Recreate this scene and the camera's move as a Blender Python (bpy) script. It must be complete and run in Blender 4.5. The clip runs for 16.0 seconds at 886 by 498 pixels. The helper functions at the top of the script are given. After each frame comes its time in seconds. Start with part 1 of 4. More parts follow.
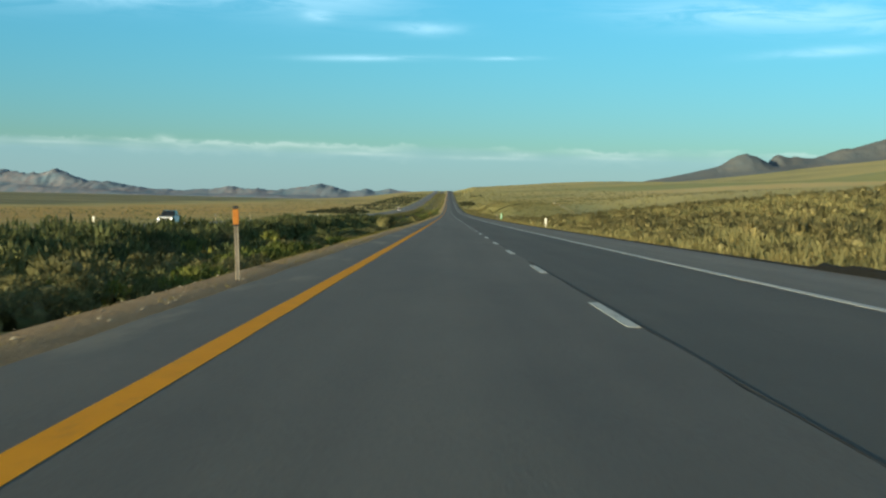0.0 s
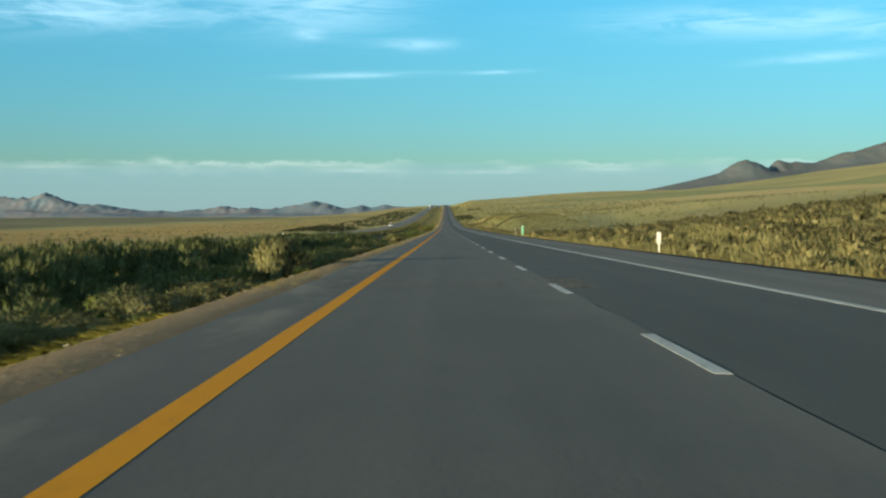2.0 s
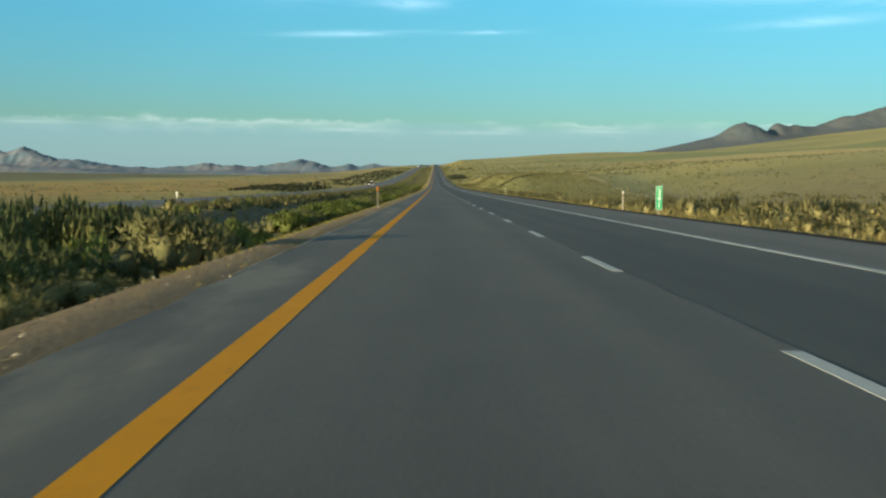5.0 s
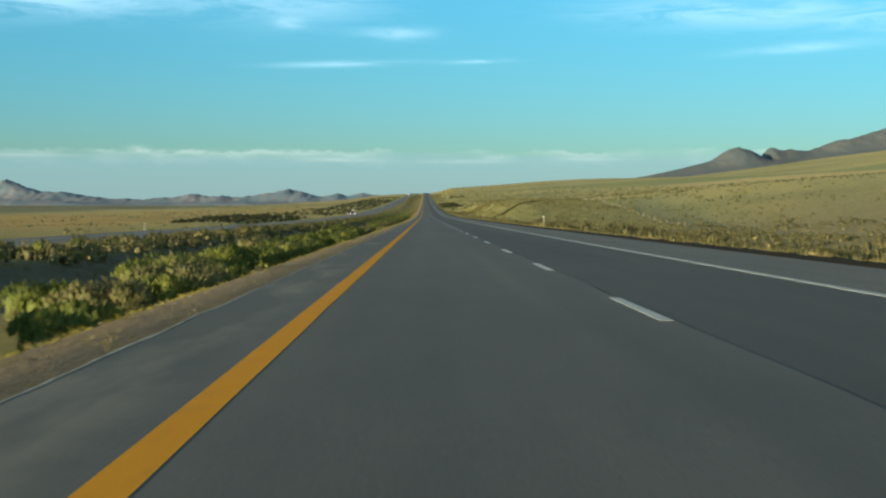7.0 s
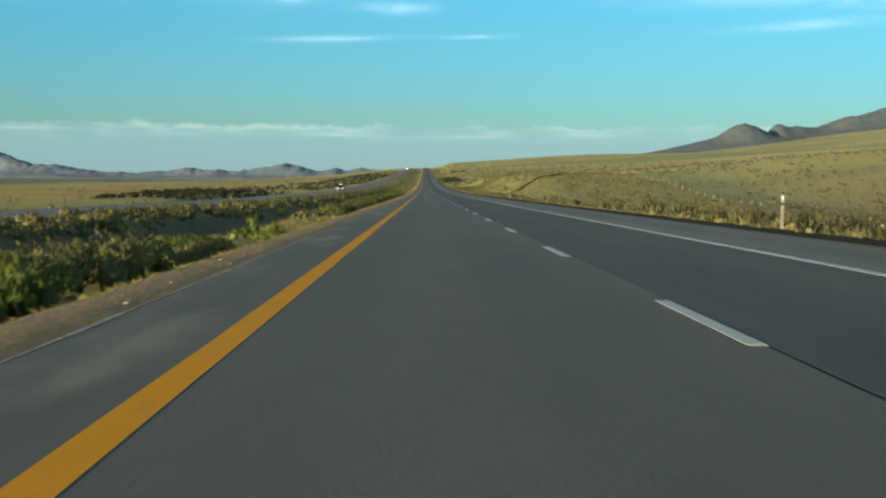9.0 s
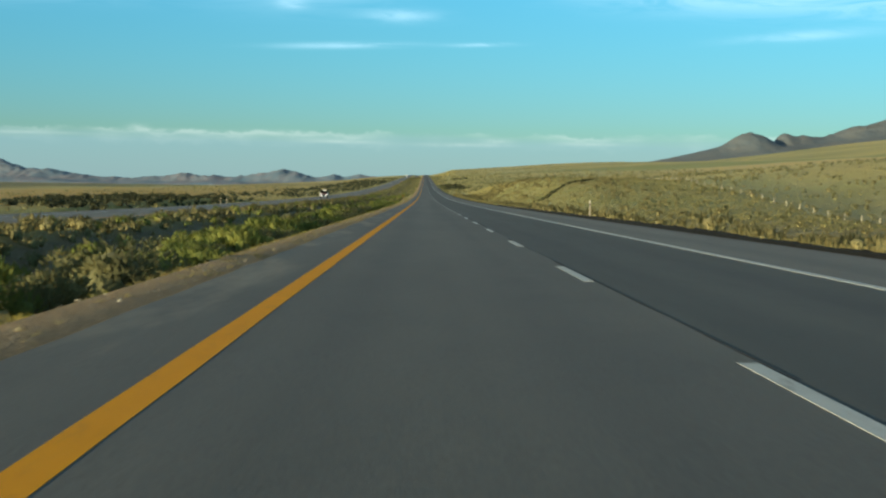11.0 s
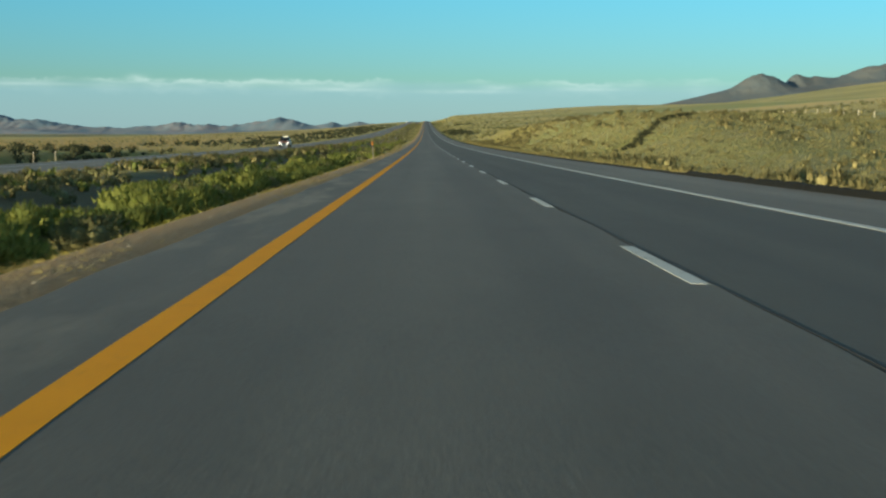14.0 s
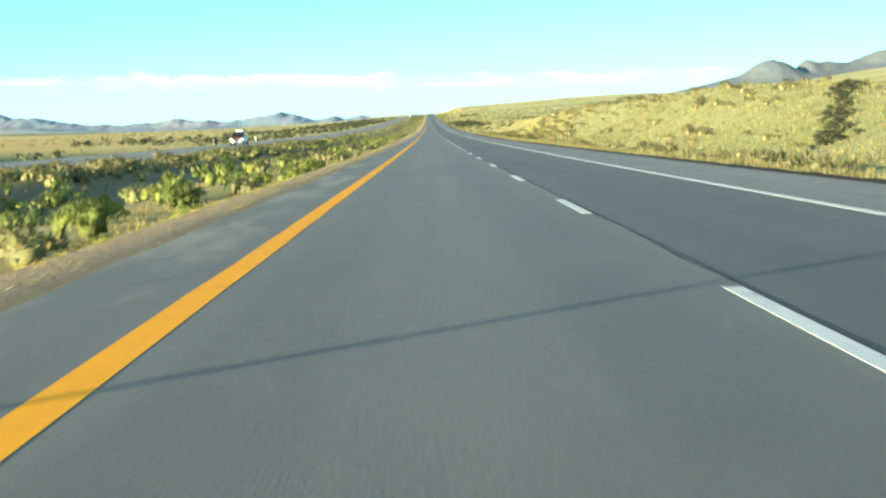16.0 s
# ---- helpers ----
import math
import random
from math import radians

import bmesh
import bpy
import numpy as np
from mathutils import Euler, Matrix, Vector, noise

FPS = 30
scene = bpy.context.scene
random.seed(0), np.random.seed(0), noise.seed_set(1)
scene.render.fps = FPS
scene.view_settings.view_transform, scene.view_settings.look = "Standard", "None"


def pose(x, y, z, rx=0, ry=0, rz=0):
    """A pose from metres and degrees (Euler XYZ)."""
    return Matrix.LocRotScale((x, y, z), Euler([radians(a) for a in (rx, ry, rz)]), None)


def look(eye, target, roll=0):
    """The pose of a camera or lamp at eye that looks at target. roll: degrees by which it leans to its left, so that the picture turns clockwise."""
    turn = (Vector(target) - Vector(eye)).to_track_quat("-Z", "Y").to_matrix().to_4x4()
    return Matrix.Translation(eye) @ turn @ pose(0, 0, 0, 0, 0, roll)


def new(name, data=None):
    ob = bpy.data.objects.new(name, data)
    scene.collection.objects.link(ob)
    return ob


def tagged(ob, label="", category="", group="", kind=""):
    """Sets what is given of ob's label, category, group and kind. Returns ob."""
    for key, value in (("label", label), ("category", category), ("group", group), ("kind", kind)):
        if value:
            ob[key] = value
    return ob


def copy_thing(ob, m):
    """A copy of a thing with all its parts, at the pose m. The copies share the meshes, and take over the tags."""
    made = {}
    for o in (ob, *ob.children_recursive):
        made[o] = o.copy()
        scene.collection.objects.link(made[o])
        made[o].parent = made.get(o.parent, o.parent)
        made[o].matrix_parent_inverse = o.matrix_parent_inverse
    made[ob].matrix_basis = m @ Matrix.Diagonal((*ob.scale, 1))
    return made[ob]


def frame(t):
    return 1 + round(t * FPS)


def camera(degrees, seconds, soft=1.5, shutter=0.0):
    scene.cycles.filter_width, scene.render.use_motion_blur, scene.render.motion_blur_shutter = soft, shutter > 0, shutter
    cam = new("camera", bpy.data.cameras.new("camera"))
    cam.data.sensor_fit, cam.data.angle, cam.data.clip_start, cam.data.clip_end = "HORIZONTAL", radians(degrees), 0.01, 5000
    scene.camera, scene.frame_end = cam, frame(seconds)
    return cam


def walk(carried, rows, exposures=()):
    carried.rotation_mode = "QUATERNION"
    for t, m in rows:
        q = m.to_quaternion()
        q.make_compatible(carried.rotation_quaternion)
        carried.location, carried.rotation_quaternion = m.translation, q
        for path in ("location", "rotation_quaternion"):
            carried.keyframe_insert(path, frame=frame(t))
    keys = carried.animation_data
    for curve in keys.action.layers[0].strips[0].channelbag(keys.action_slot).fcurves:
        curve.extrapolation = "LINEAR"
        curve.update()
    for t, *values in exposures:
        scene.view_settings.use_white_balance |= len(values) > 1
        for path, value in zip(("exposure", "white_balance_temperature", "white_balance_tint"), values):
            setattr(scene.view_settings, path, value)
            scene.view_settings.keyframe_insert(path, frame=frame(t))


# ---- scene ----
# ---------------------------------------------------------------- camera
def road_z(s):
    """Height of the carriageway at the distance s: a long sag, then a climb to a crest."""
    u = min(s, 3250.0)
    z = -0.0116 * u + 4.525e-6 * u * u
    k = min(max((u - 600.0) / 1900.0, 0.0), 1.0)
    z += 11.5 * k * k * (3.0 - 2.0 * k)
    if s > 3250.0:
        d = s - 3250.0
        z += 0.0178 * d - 4.0e-5 * d * d if d < 450.0 else -0.09 - 0.0182 * (d - 450.0)
    return z


# seconds, across, along, eye above the road, heading to the right, tilt up, lean to the left (degrees)
DRIVE = [
    (0.0, 1.787, 21.43, 1.075, -0.188, -2.142, 1.348),
    (0.5, 1.794, 40.24, 1.071, -0.405, -2.271, 1.282),
    (1.0, 1.759, 59.18, 1.053, -0.391, -2.496, 0.783),
    (1.5, 1.643, 78.19, 1.109, -0.006, -1.689, 0.370),
    (2.0, 1.594, 97.90, 1.084, -0.094, -1.499, -0.129),
    (2.5, 1.509, 116.82, 1.044, 0.155, -1.603, -0.022),
    (3.0, 1.428, 136.44, 1.090, 0.454, -2.615, -0.852),
    (3.2, 1.366, 143.82, 1.075, 0.318, -2.267, -0.400),
    (5.3, 1.224, 223.77, 1.075, 0.436, -3.262, 0.670),
    (5.5, 1.210, 231.39, 1.075, 0.486, -2.902, 0.667),
    (6.0, 1.212, 250.91, 1.090, 0.283, -2.669, 0.377),
    (6.5, 1.213, 270.00, 1.075, 0.687, -2.171, 0.024),
    (7.0, 1.225, 289.51, 1.056, 0.785, -1.956, 0.018),
    (7.5, 1.234, 308.54, 1.075, 0.623, -2.335, -0.204),
    (8.0, 1.333, 327.88, 1.073, 0.774, -2.725, -0.191),
    (8.5, 1.356, 347.41, 1.057, 0.820, -3.016, 0.099),
    (11.0, 1.489, 444.05, 1.075, 0.851, -2.680, 0.848),
    (11.5, 1.584, 463.22, 1.073, 0.558, -2.485, 0.364),
    (12.0, 1.492, 482.58, 1.075, 0.719, -3.219, 0.345),
    (12.5, 1.536, 502.16, 1.050, 0.836, -2.640, 0.031),
    (13.0, 1.493, 521.59, 1.075, 0.936, -2.796, -0.016),
    (13.5, 1.482, 541.31, 1.080, 0.830, -3.576, 0.251),
    (14.0, 1.547, 560.91, 1.075, 0.784, -4.960, 0.191),
    (14.5, 1.567, 580.23, 1.020, 0.650, -6.607, 0.123),
    (15.0, 1.544, 599.69, 1.059, 0.565, -8.767, -0.227),
    (15.5, 1.501, 618.98, 1.057, 0.672, -8.461, -0.232),
    (16.0, 1.575, 638.77, 1.085, 0.523, -5.270, -0.752),
]


def driver_pose(x, s, height, head, tilt, lean):
    eye = Vector((x, s, road_z(s) + height))
    a, b = radians(head), radians(tilt)
    ahead = Vector((math.sin(a) * math.cos(b), math.cos(a) * math.cos(b), math.sin(b)))
    return look(eye, eye + ahead * 10.0, lean)


cam = camera(37.03, 16.0, soft=2.3, shutter=0.1)
walk(cam, [(t, driver_pose(*r)) for t, *r in DRIVE],
     [(0.0, 0.57, 6500, 10), (13.6, 0.57, 6500, 10), (14.0, 0.60, 6450, 9), (14.5, 0.80, 6350, 7), (15.0, 1.66, 6250, 5), (15.5, 1.84, 6250, 5), (16.0, 2.05, 6250, 7)])

# ---------------------------------------------------------------- light
SUN_UP, SUN_AZ = radians(5.4), math.atan2(-0.68, -0.73)   # low morning sun behind and to the left
to_sun = Vector((math.sin(SUN_AZ) * math.cos(SUN_UP), math.cos(SUN_AZ) * math.cos(SUN_UP), math.sin(SUN_UP)))
sun = new("sun", bpy.data.lights.new("sun", "SUN"))
sun.data.energy, sun.data.angle, sun.data.color = 5.0, radians(1.1), (1.0, 0.86, 0.54)
sun.matrix_world = look((0, 0, 60), Vector((0, 0, 60)) - to_sun)


def node(tree, kind, **values):
    n = tree.nodes.new(kind)
    for key, value in values.items():
        if key in n.inputs:
            n.inputs[key].default_value = value
    return n


def ramp(tree, fac, stops, smooth=False):
    n = tree.nodes.new("ShaderNodeValToRGB")
    if smooth:
        n.color_ramp.interpolation = "EASE"
    while len(n.color_ramp.elements) < len(stops):
        n.color_ramp.elements.new(0.5)
    for e, (p, c) in zip(n.color_ramp.elements, stops):
        e.position, e.color = p, (*c, 1.0) if len(c) == 3 else c
    tree.links.new(fac, n.inputs[0])
    return n.outputs[0]


def calc(tree, op, a, b=0.0, c=0.0, clamp=False):
    n = tree.nodes.new("ShaderNodeMath")
    n.operation, n.use_clamp = op, clamp
    for i, v in enumerate((a, b, c)):
        if isinstance(v, (int, float)):
            n.inputs[i].default_value = v
        else:
            tree.links.new(v, n.inputs[i])
    return n.outputs[0]


def blend(tree, fac, a, b, mode="MIX"):
    n = tree.nodes.new("ShaderNodeMix")
    n.data_type, n.blend_type = "RGBA", mode
    for i, v in ((0, fac), (6, a), (7, b)):
        if isinstance(v, (int, float)):
            n.inputs[i].default_value = v
        elif isinstance(v, tuple):
            n.inputs[i].default_value = (*v, 1.0)
        else:
            tree.links.new(v, n.inputs[i])
    return n.outputs[2]


def noise_at(tree, vec, scale, detail=4.0, rough=0.55, stretch=None, warp=0.0):
    if stretch:
        m = tree.nodes.new("ShaderNodeMapping")
        m.inputs["Scale"].default_value = stretch
        tree.links.new(vec, m.inputs[0])
        vec = m.outputs[0]
    n = node(tree, "ShaderNodeTexNoise", Scale=scale, Detail=detail, Roughness=rough, Distortion=warp)
    tree.links.new(vec, n.inputs["Vector"])
    return n.outputs["Fac"]


world = bpy.data.worlds.new("sky")
scene.world = world
world.use_nodes = True
wt = world.node_tree
wt.nodes.clear()
sky = wt.nodes.new("ShaderNodeTexSky")
sky.sky_type, sky.sun_disc = "NISHITA", False
sky.sun_elevation, sky.sun_rotation = SUN_UP, SUN_AZ
sky.altitude, sky.air_density, sky.dust_density, sky.ozone_density = 1400.0, 1.0, 0.6, 1.5
geo = wt.nodes.new("ShaderNodeTexCoord")
sep = wt.nodes.new("ShaderNodeSeparateXYZ")
wt.links.new(geo.outputs["Generated"], sep.inputs[0])
azim = calc(wt, "ARCTAN2", sep.outputs[0], sep.outputs[1])
elev = calc(wt, "ARCSINE", sep.outputs[2])
flat = wt.nodes.new("ShaderNodeCombineXYZ")
wt.links.new(azim, flat.inputs[0])
wt.links.new(elev, flat.inputs[1])
# thin cirrus high up, a few long streaks ahead, and a low bank over the horizon
fine = noise_at(wt, flat.outputs[0], 1.0, 6.0, 0.65, (14.0, 95.0, 1.0), 0.8)
cirrus = noise_at(wt, flat.outputs[0], 1.0, 6.0, 0.62, (5.0, 34.0, 1.0), 0.6)
c1 = ramp(wt, cirrus, [(0.46, (0, 0, 0)), (0.72, (1, 1, 1))], True)
c1 = calc(wt, "MULTIPLY", c1, ramp(wt, elev, [(0.15, (0, 0, 0)), (0.20, (1, 1, 1))], True))
# heading, height above the horizon, length, thickness, slope, strength
for a0, e0, w0, h0, k0, f0 in ((-0.062, 0.1045, 0.045, 0.0021, 0.03, 0.6), (0.040, 0.1065, 0.022, 0.0014, 0.03, 0.6), (-0.27, 0.149, 0.10, 0.013, 0.02, 0.8),
                               (-0.09, 0.156, 0.06, 0.020, 0.05, 0.6), (0.235, 0.140, 0.10, 0.011, -0.02, 0.62), (0.275, 0.1125, 0.045, 0.0035, 0.06, 0.5),
                               (-0.101, 0.134, 0.010, 0.0035, 0.0, 0.6), (-0.020, 0.127, 0.026, 0.0045, 0.0, 0.55), (0.40, 0.13, 0.08, 0.012, 0.0, 0.7), (-0.5, 0.14, 0.12, 0.016, 0.0, 0.7)):
    da = calc(wt, "SUBTRACT", azim, a0)
    de = calc(wt, "SUBTRACT", calc(wt, "MULTIPLY_ADD", da, -k0, elev), e0)
    far2 = calc(wt, "ADD", calc(wt, "POWER", calc(wt, "ABSOLUTE", calc(wt, "DIVIDE", da, w0)), 2.0), calc(wt, "POWER", calc(wt, "ABSOLUTE", calc(wt, "DIVIDE", de, h0)), 2.0))
    veil = calc(wt, "MULTIPLY", calc(wt, "EXPONENT", calc(wt, "MULTIPLY", far2, -1.0)), f0)
    c1 = calc(wt, "ADD", c1, calc(wt, "MULTIPLY", veil, ramp(wt, fine, [(0.30, (0.15, 0.15, 0.15)), (0.62, (1.3, 1.3, 1.3))], True)), clamp=True)
bank = noise_at(wt, flat.outputs[0], 1.0, 5.0, 0.6, (10.0, 150.0, 1.0), 0.4)
puff = noise_at(wt, flat.outputs[0], 1.0, 5.0, 0.6, (34.0, 60.0, 1.0), 0.2)
rows = noise_at(wt, flat.outputs[0], 1.0, 2.0, 0.5, (13.0, 9.0, 1.0))
under = calc(wt, "SUBTRACT", calc(wt, "MULTIPLY_ADD", puff, 0.017, 0.0322), elev)
c2 = ramp(wt, calc(wt, "MULTIPLY", under, 20.0), [(0.0, (0, 0, 0)), (0.05, (0.9, 0.9, 0.9)), (0.12, (0.45, 0.45, 0.45)), (0.28, (0, 0, 0))], True)
c2 = calc(wt, "MULTIPLY", c2, ramp(wt, rows, [(0.38, (0.10, 0.10, 0.10)), (0.60, (1, 1, 1))], True))
c2 = calc(wt, "MULTIPLY", c2, ramp(wt, bank, [(0.36, (0.5, 0.5, 0.5)), (0.60, (1, 1, 1))], True))
# small heads of cloud standing on the bank
for a0, e0, w0, h0, f0 in ((-0.213, 0.0405, 0.0065, 0.0026, 0.9), (-0.110, 0.0388, 0.018, 0.0019, 0.7), (-0.180, 0.0388, 0.040, 0.0014, 0.7), (-0.060, 0.0330, 0.022, 0.0013, 0.6),
                           (0.030, 0.0318, 0.030, 0.0015, 0.7), (0.055, 0.0350, 0.010, 0.0020, 0.7), (-0.290, 0.0352, 0.030, 0.0012, 0.6), (0.125, 0.0335, 0.022, 0.0014, 0.5)):
    far2 = calc(wt, "ADD", calc(wt, "POWER", calc(wt, "ABSOLUTE", calc(wt, "DIVIDE", calc(wt, "SUBTRACT", azim, a0), w0)), 2.0),
                calc(wt, "POWER", calc(wt, "ABSOLUTE", calc(wt, "DIVIDE", calc(wt, "SUBTRACT", elev, e0), h0)), 2.0))
    head = calc(wt, "MULTIPLY", calc(wt, "EXPONENT", calc(wt, "MULTIPLY", far2, -1.0)), f0)
    c2 = calc(wt, "ADD", c2, calc(wt, "MULTIPLY", head, ramp(wt, puff, [(0.34, (0.3, 0.3, 0.3)), (0.60, (1.2, 1.2, 1.2))], True)), clamp=True)
lowhaze = ramp(wt, calc(wt, "MULTIPLY_ADD", bank, 0.008, elev), [(0.0, (1, 1, 1)), (0.034, (0.9, 0.9, 0.9)), (0.046, (0.0, 0.0, 0.0))], True)
tone = ramp(wt, elev, [(0.0, (0.54, 0.88, 1.20)), (0.05, (0.53, 1.03, 1.47)), (0.10, (0.50, 1.22, 1.62)), (0.17, (0.48, 1.48, 1.88)), (0.34, (0.75, 1.15, 1.30)), (0.62, (1.35, 1.08, 0.82))])
tinted = blend(wt, 1.0, sky.outputs[0], tone, "MULTIPLY")
tinted = blend(wt, calc(wt, "MULTIPLY", lowhaze, 0.6), tinted, (2.5, 4.3, 5.2))
tinted = blend(wt, calc(wt, "MULTIPLY", c2, 0.43), tinted, (5.6, 7.1, 6.7))
tinted = blend(wt, calc(wt, "MULTIPLY", c1, 0.62), tinted, (5.2, 8.6, 10.4))
bg = node(wt, "ShaderNodeBackground", Strength=0.088)
wt.links.new(tinted, bg.inputs[0])
wout = wt.nodes.new("ShaderNodeOutputWorld")
wt.links.new(bg.outputs[0], wout.inputs[0])


# ---------------------------------------------------------------- materials
def material(name, colour, rough=0.8, bump=None, metal=0.0, thin=0.0):
    """colour(tree, pos) gives a colour socket or a tuple; bump(tree, pos) a height socket and its depth in metres."""
    m = bpy.data.materials.new(name)
    m.use_nodes = True
    t = m.node_tree
    b = t.nodes["Principled BSDF"]
    pos = t.nodes.new("ShaderNodeNewGeometry").outputs["Position"]
    c = colour(t, pos) if callable(colour) else colour
    if isinstance(c, tuple):
        b.inputs["Base Color"].default_value = (*c, 1.0)
    else:
        t.links.new(c, b.inputs["Base Color"])
    if isinstance(rough, (int, float)):
        b.inputs["Roughness"].default_value = rough
    else:
        t.links.new(rough(t, pos), b.inputs["Roughness"])
    b.inputs["Metallic"].default_value = metal
    if bump:
        h, depth = bump(t, pos)
        n = node(t, "ShaderNodeBump", Strength=1.0, Distance=depth)
        t.links.new(h, n.inputs["Height"])
        t.links.new(n.outputs[0], b.inputs["Normal"])
    if thin:
        tr = t.nodes.new("ShaderNodeBsdfTranslucent")
        mix = node(t, "ShaderNodeMixShader", Fac=thin)
        if isinstance(c, tuple):
            tr.inputs[0].default_value = (*c, 1.0)
        else:
            t.links.new(c, tr.inputs[0])
        t.links.new(b.outputs[0], mix.inputs[1])
        t.links.new(tr.outputs[0], mix.inputs[2])
        t.links.new(mix.outputs[0], t.nodes["Material Output"].inputs[0])
    return m


def asphalt(name, base, warm=1.0, dusty=False):
    def colour(t, p):
        big = noise_at(t, p, 0.35, 4.0, 0.6, (1.0, 0.12, 1.0))
        fine = noise_at(t, p, 42.0, 3.0, 0.7)
        c = ramp(t, big, [(0.3, tuple(base * k * 0.86 for k in (warm * 0.99, 0.985, 0.85))), (0.7, tuple(base * k * 1.14 for k in (warm * 0.99, 0.985, 0.83)))])
        tracks = noise_at(t, p, 1.0, 2.0, 0.5, (0.9, 0.006, 0.0))
        c = blend(t, 0.75, c, ramp(t, tracks, [(0.32, (0.80, 0.80, 0.81)), (0.68, (1.18, 1.17, 1.15))]), "MULTIPLY")
        stain = noise_at(t, p, 0.9, 5.0, 0.65, (1.0, 0.35, 1.0))
        c = blend(t, 0.5, c, ramp(t, stain, [(0.30, (0.78, 0.79, 0.80)), (0.50, (1.0, 1.0, 1.0)), (0.75, (1.16, 1.15, 1.12))]), "MULTIPLY")
        grain = ramp(t, fine, [(0.3, (0.62, 0.62, 0.62)), (0.72, (1.4, 1.38, 1.34))])
        c = blend(t, 0.8, c, grain, "MULTIPLY")
        if dusty:
            # sand blown over the narrow shoulder
            xyz = t.nodes.new("ShaderNodeSeparateXYZ")
            t.links.new(p, xyz.inputs[0])
            side = ramp(t, calc(t, "MULTIPLY_ADD", noise_at(t, p, 1.4, 3.0), 0.5, calc(t, "MULTIPLY_ADD", xyz.outputs[0], -1.0, -0.35)), [(0.10, (0, 0, 0)), (0.45, (1, 1, 1))])
            drift = ramp(t, noise_at(t, p, 1.0, 4.0, 0.6, (0.9, 0.16, 1.0)), [(0.50, (0, 0, 0)), (0.64, (1, 1, 1))])
            c = blend(t, calc(t, "MULTIPLY", calc(t, "MULTIPLY", side, drift), 0.75), c, (0.25, 0.215, 0.16))
        return c
    return material(name, colour, 0.82, lambda t, p: (noise_at(t, p, 60.0, 3.0, 0.7), 0.006))


ASPHALT_LEFT = asphalt("asphalt_worn", 0.112, 1.08, True)
ASPHALT_RIGHT = asphalt("asphalt_dark", 0.070, 1.06)
ASPHALT_SHOULDER = asphalt("asphalt_shoulder", 0.142, 1.10)
DIKE = asphalt("asphalt_kerb", 0.012, 1.0)
DIKE.node_tree.nodes["Principled BSDF"].inputs["Specular IOR Level"].default_value = 0.12
ASPHALT_FAR = asphalt("asphalt_opposite", 0.155, 1.10)


def worn_paint(name, rgb, under):
    def colour(t, p):
        w = calc(t, "MULTIPLY_ADD", noise_at(t, p, 5.0, 4.0, 0.7, (1.0, 0.4, 1.0)), 0.45, calc(t, "MULTIPLY", noise_at(t, p, 26.0, 5.0, 0.75), 0.55))
        return blend(t, ramp(t, w, [(0.36, (0.8, 0.8, 0.8)), (0.46, (0.0, 0.0, 0.0))]), blend(t, noise_at(t, p, 1.6), rgb, tuple(k * 0.86 for k in rgb)), under)
    m = material(name, colour, 0.85, lambda t, p: (noise_at(t, p, 60.0, 3.0, 0.7), 0.003))
    m.node_tree.nodes["Principled BSDF"].inputs["Specular IOR Level"].default_value = 0.1
    return m


PAINT_YELLOW = worn_paint("paint_yellow", (0.96, 0.385, 0.016), (0.62, 0.27, 0.04))
PAINT_WHITE = worn_paint("paint_white", (0.62, 0.62, 0.58), (0.13, 0.13, 0.12))
SEALANT = material("crack_sealant", lambda t, p: ramp(t, noise_at(t, p, 3.0), [(0.3, (0.010, 0.010, 0.010)), (0.7, (0.022, 0.021, 0.02))]), 0.95)


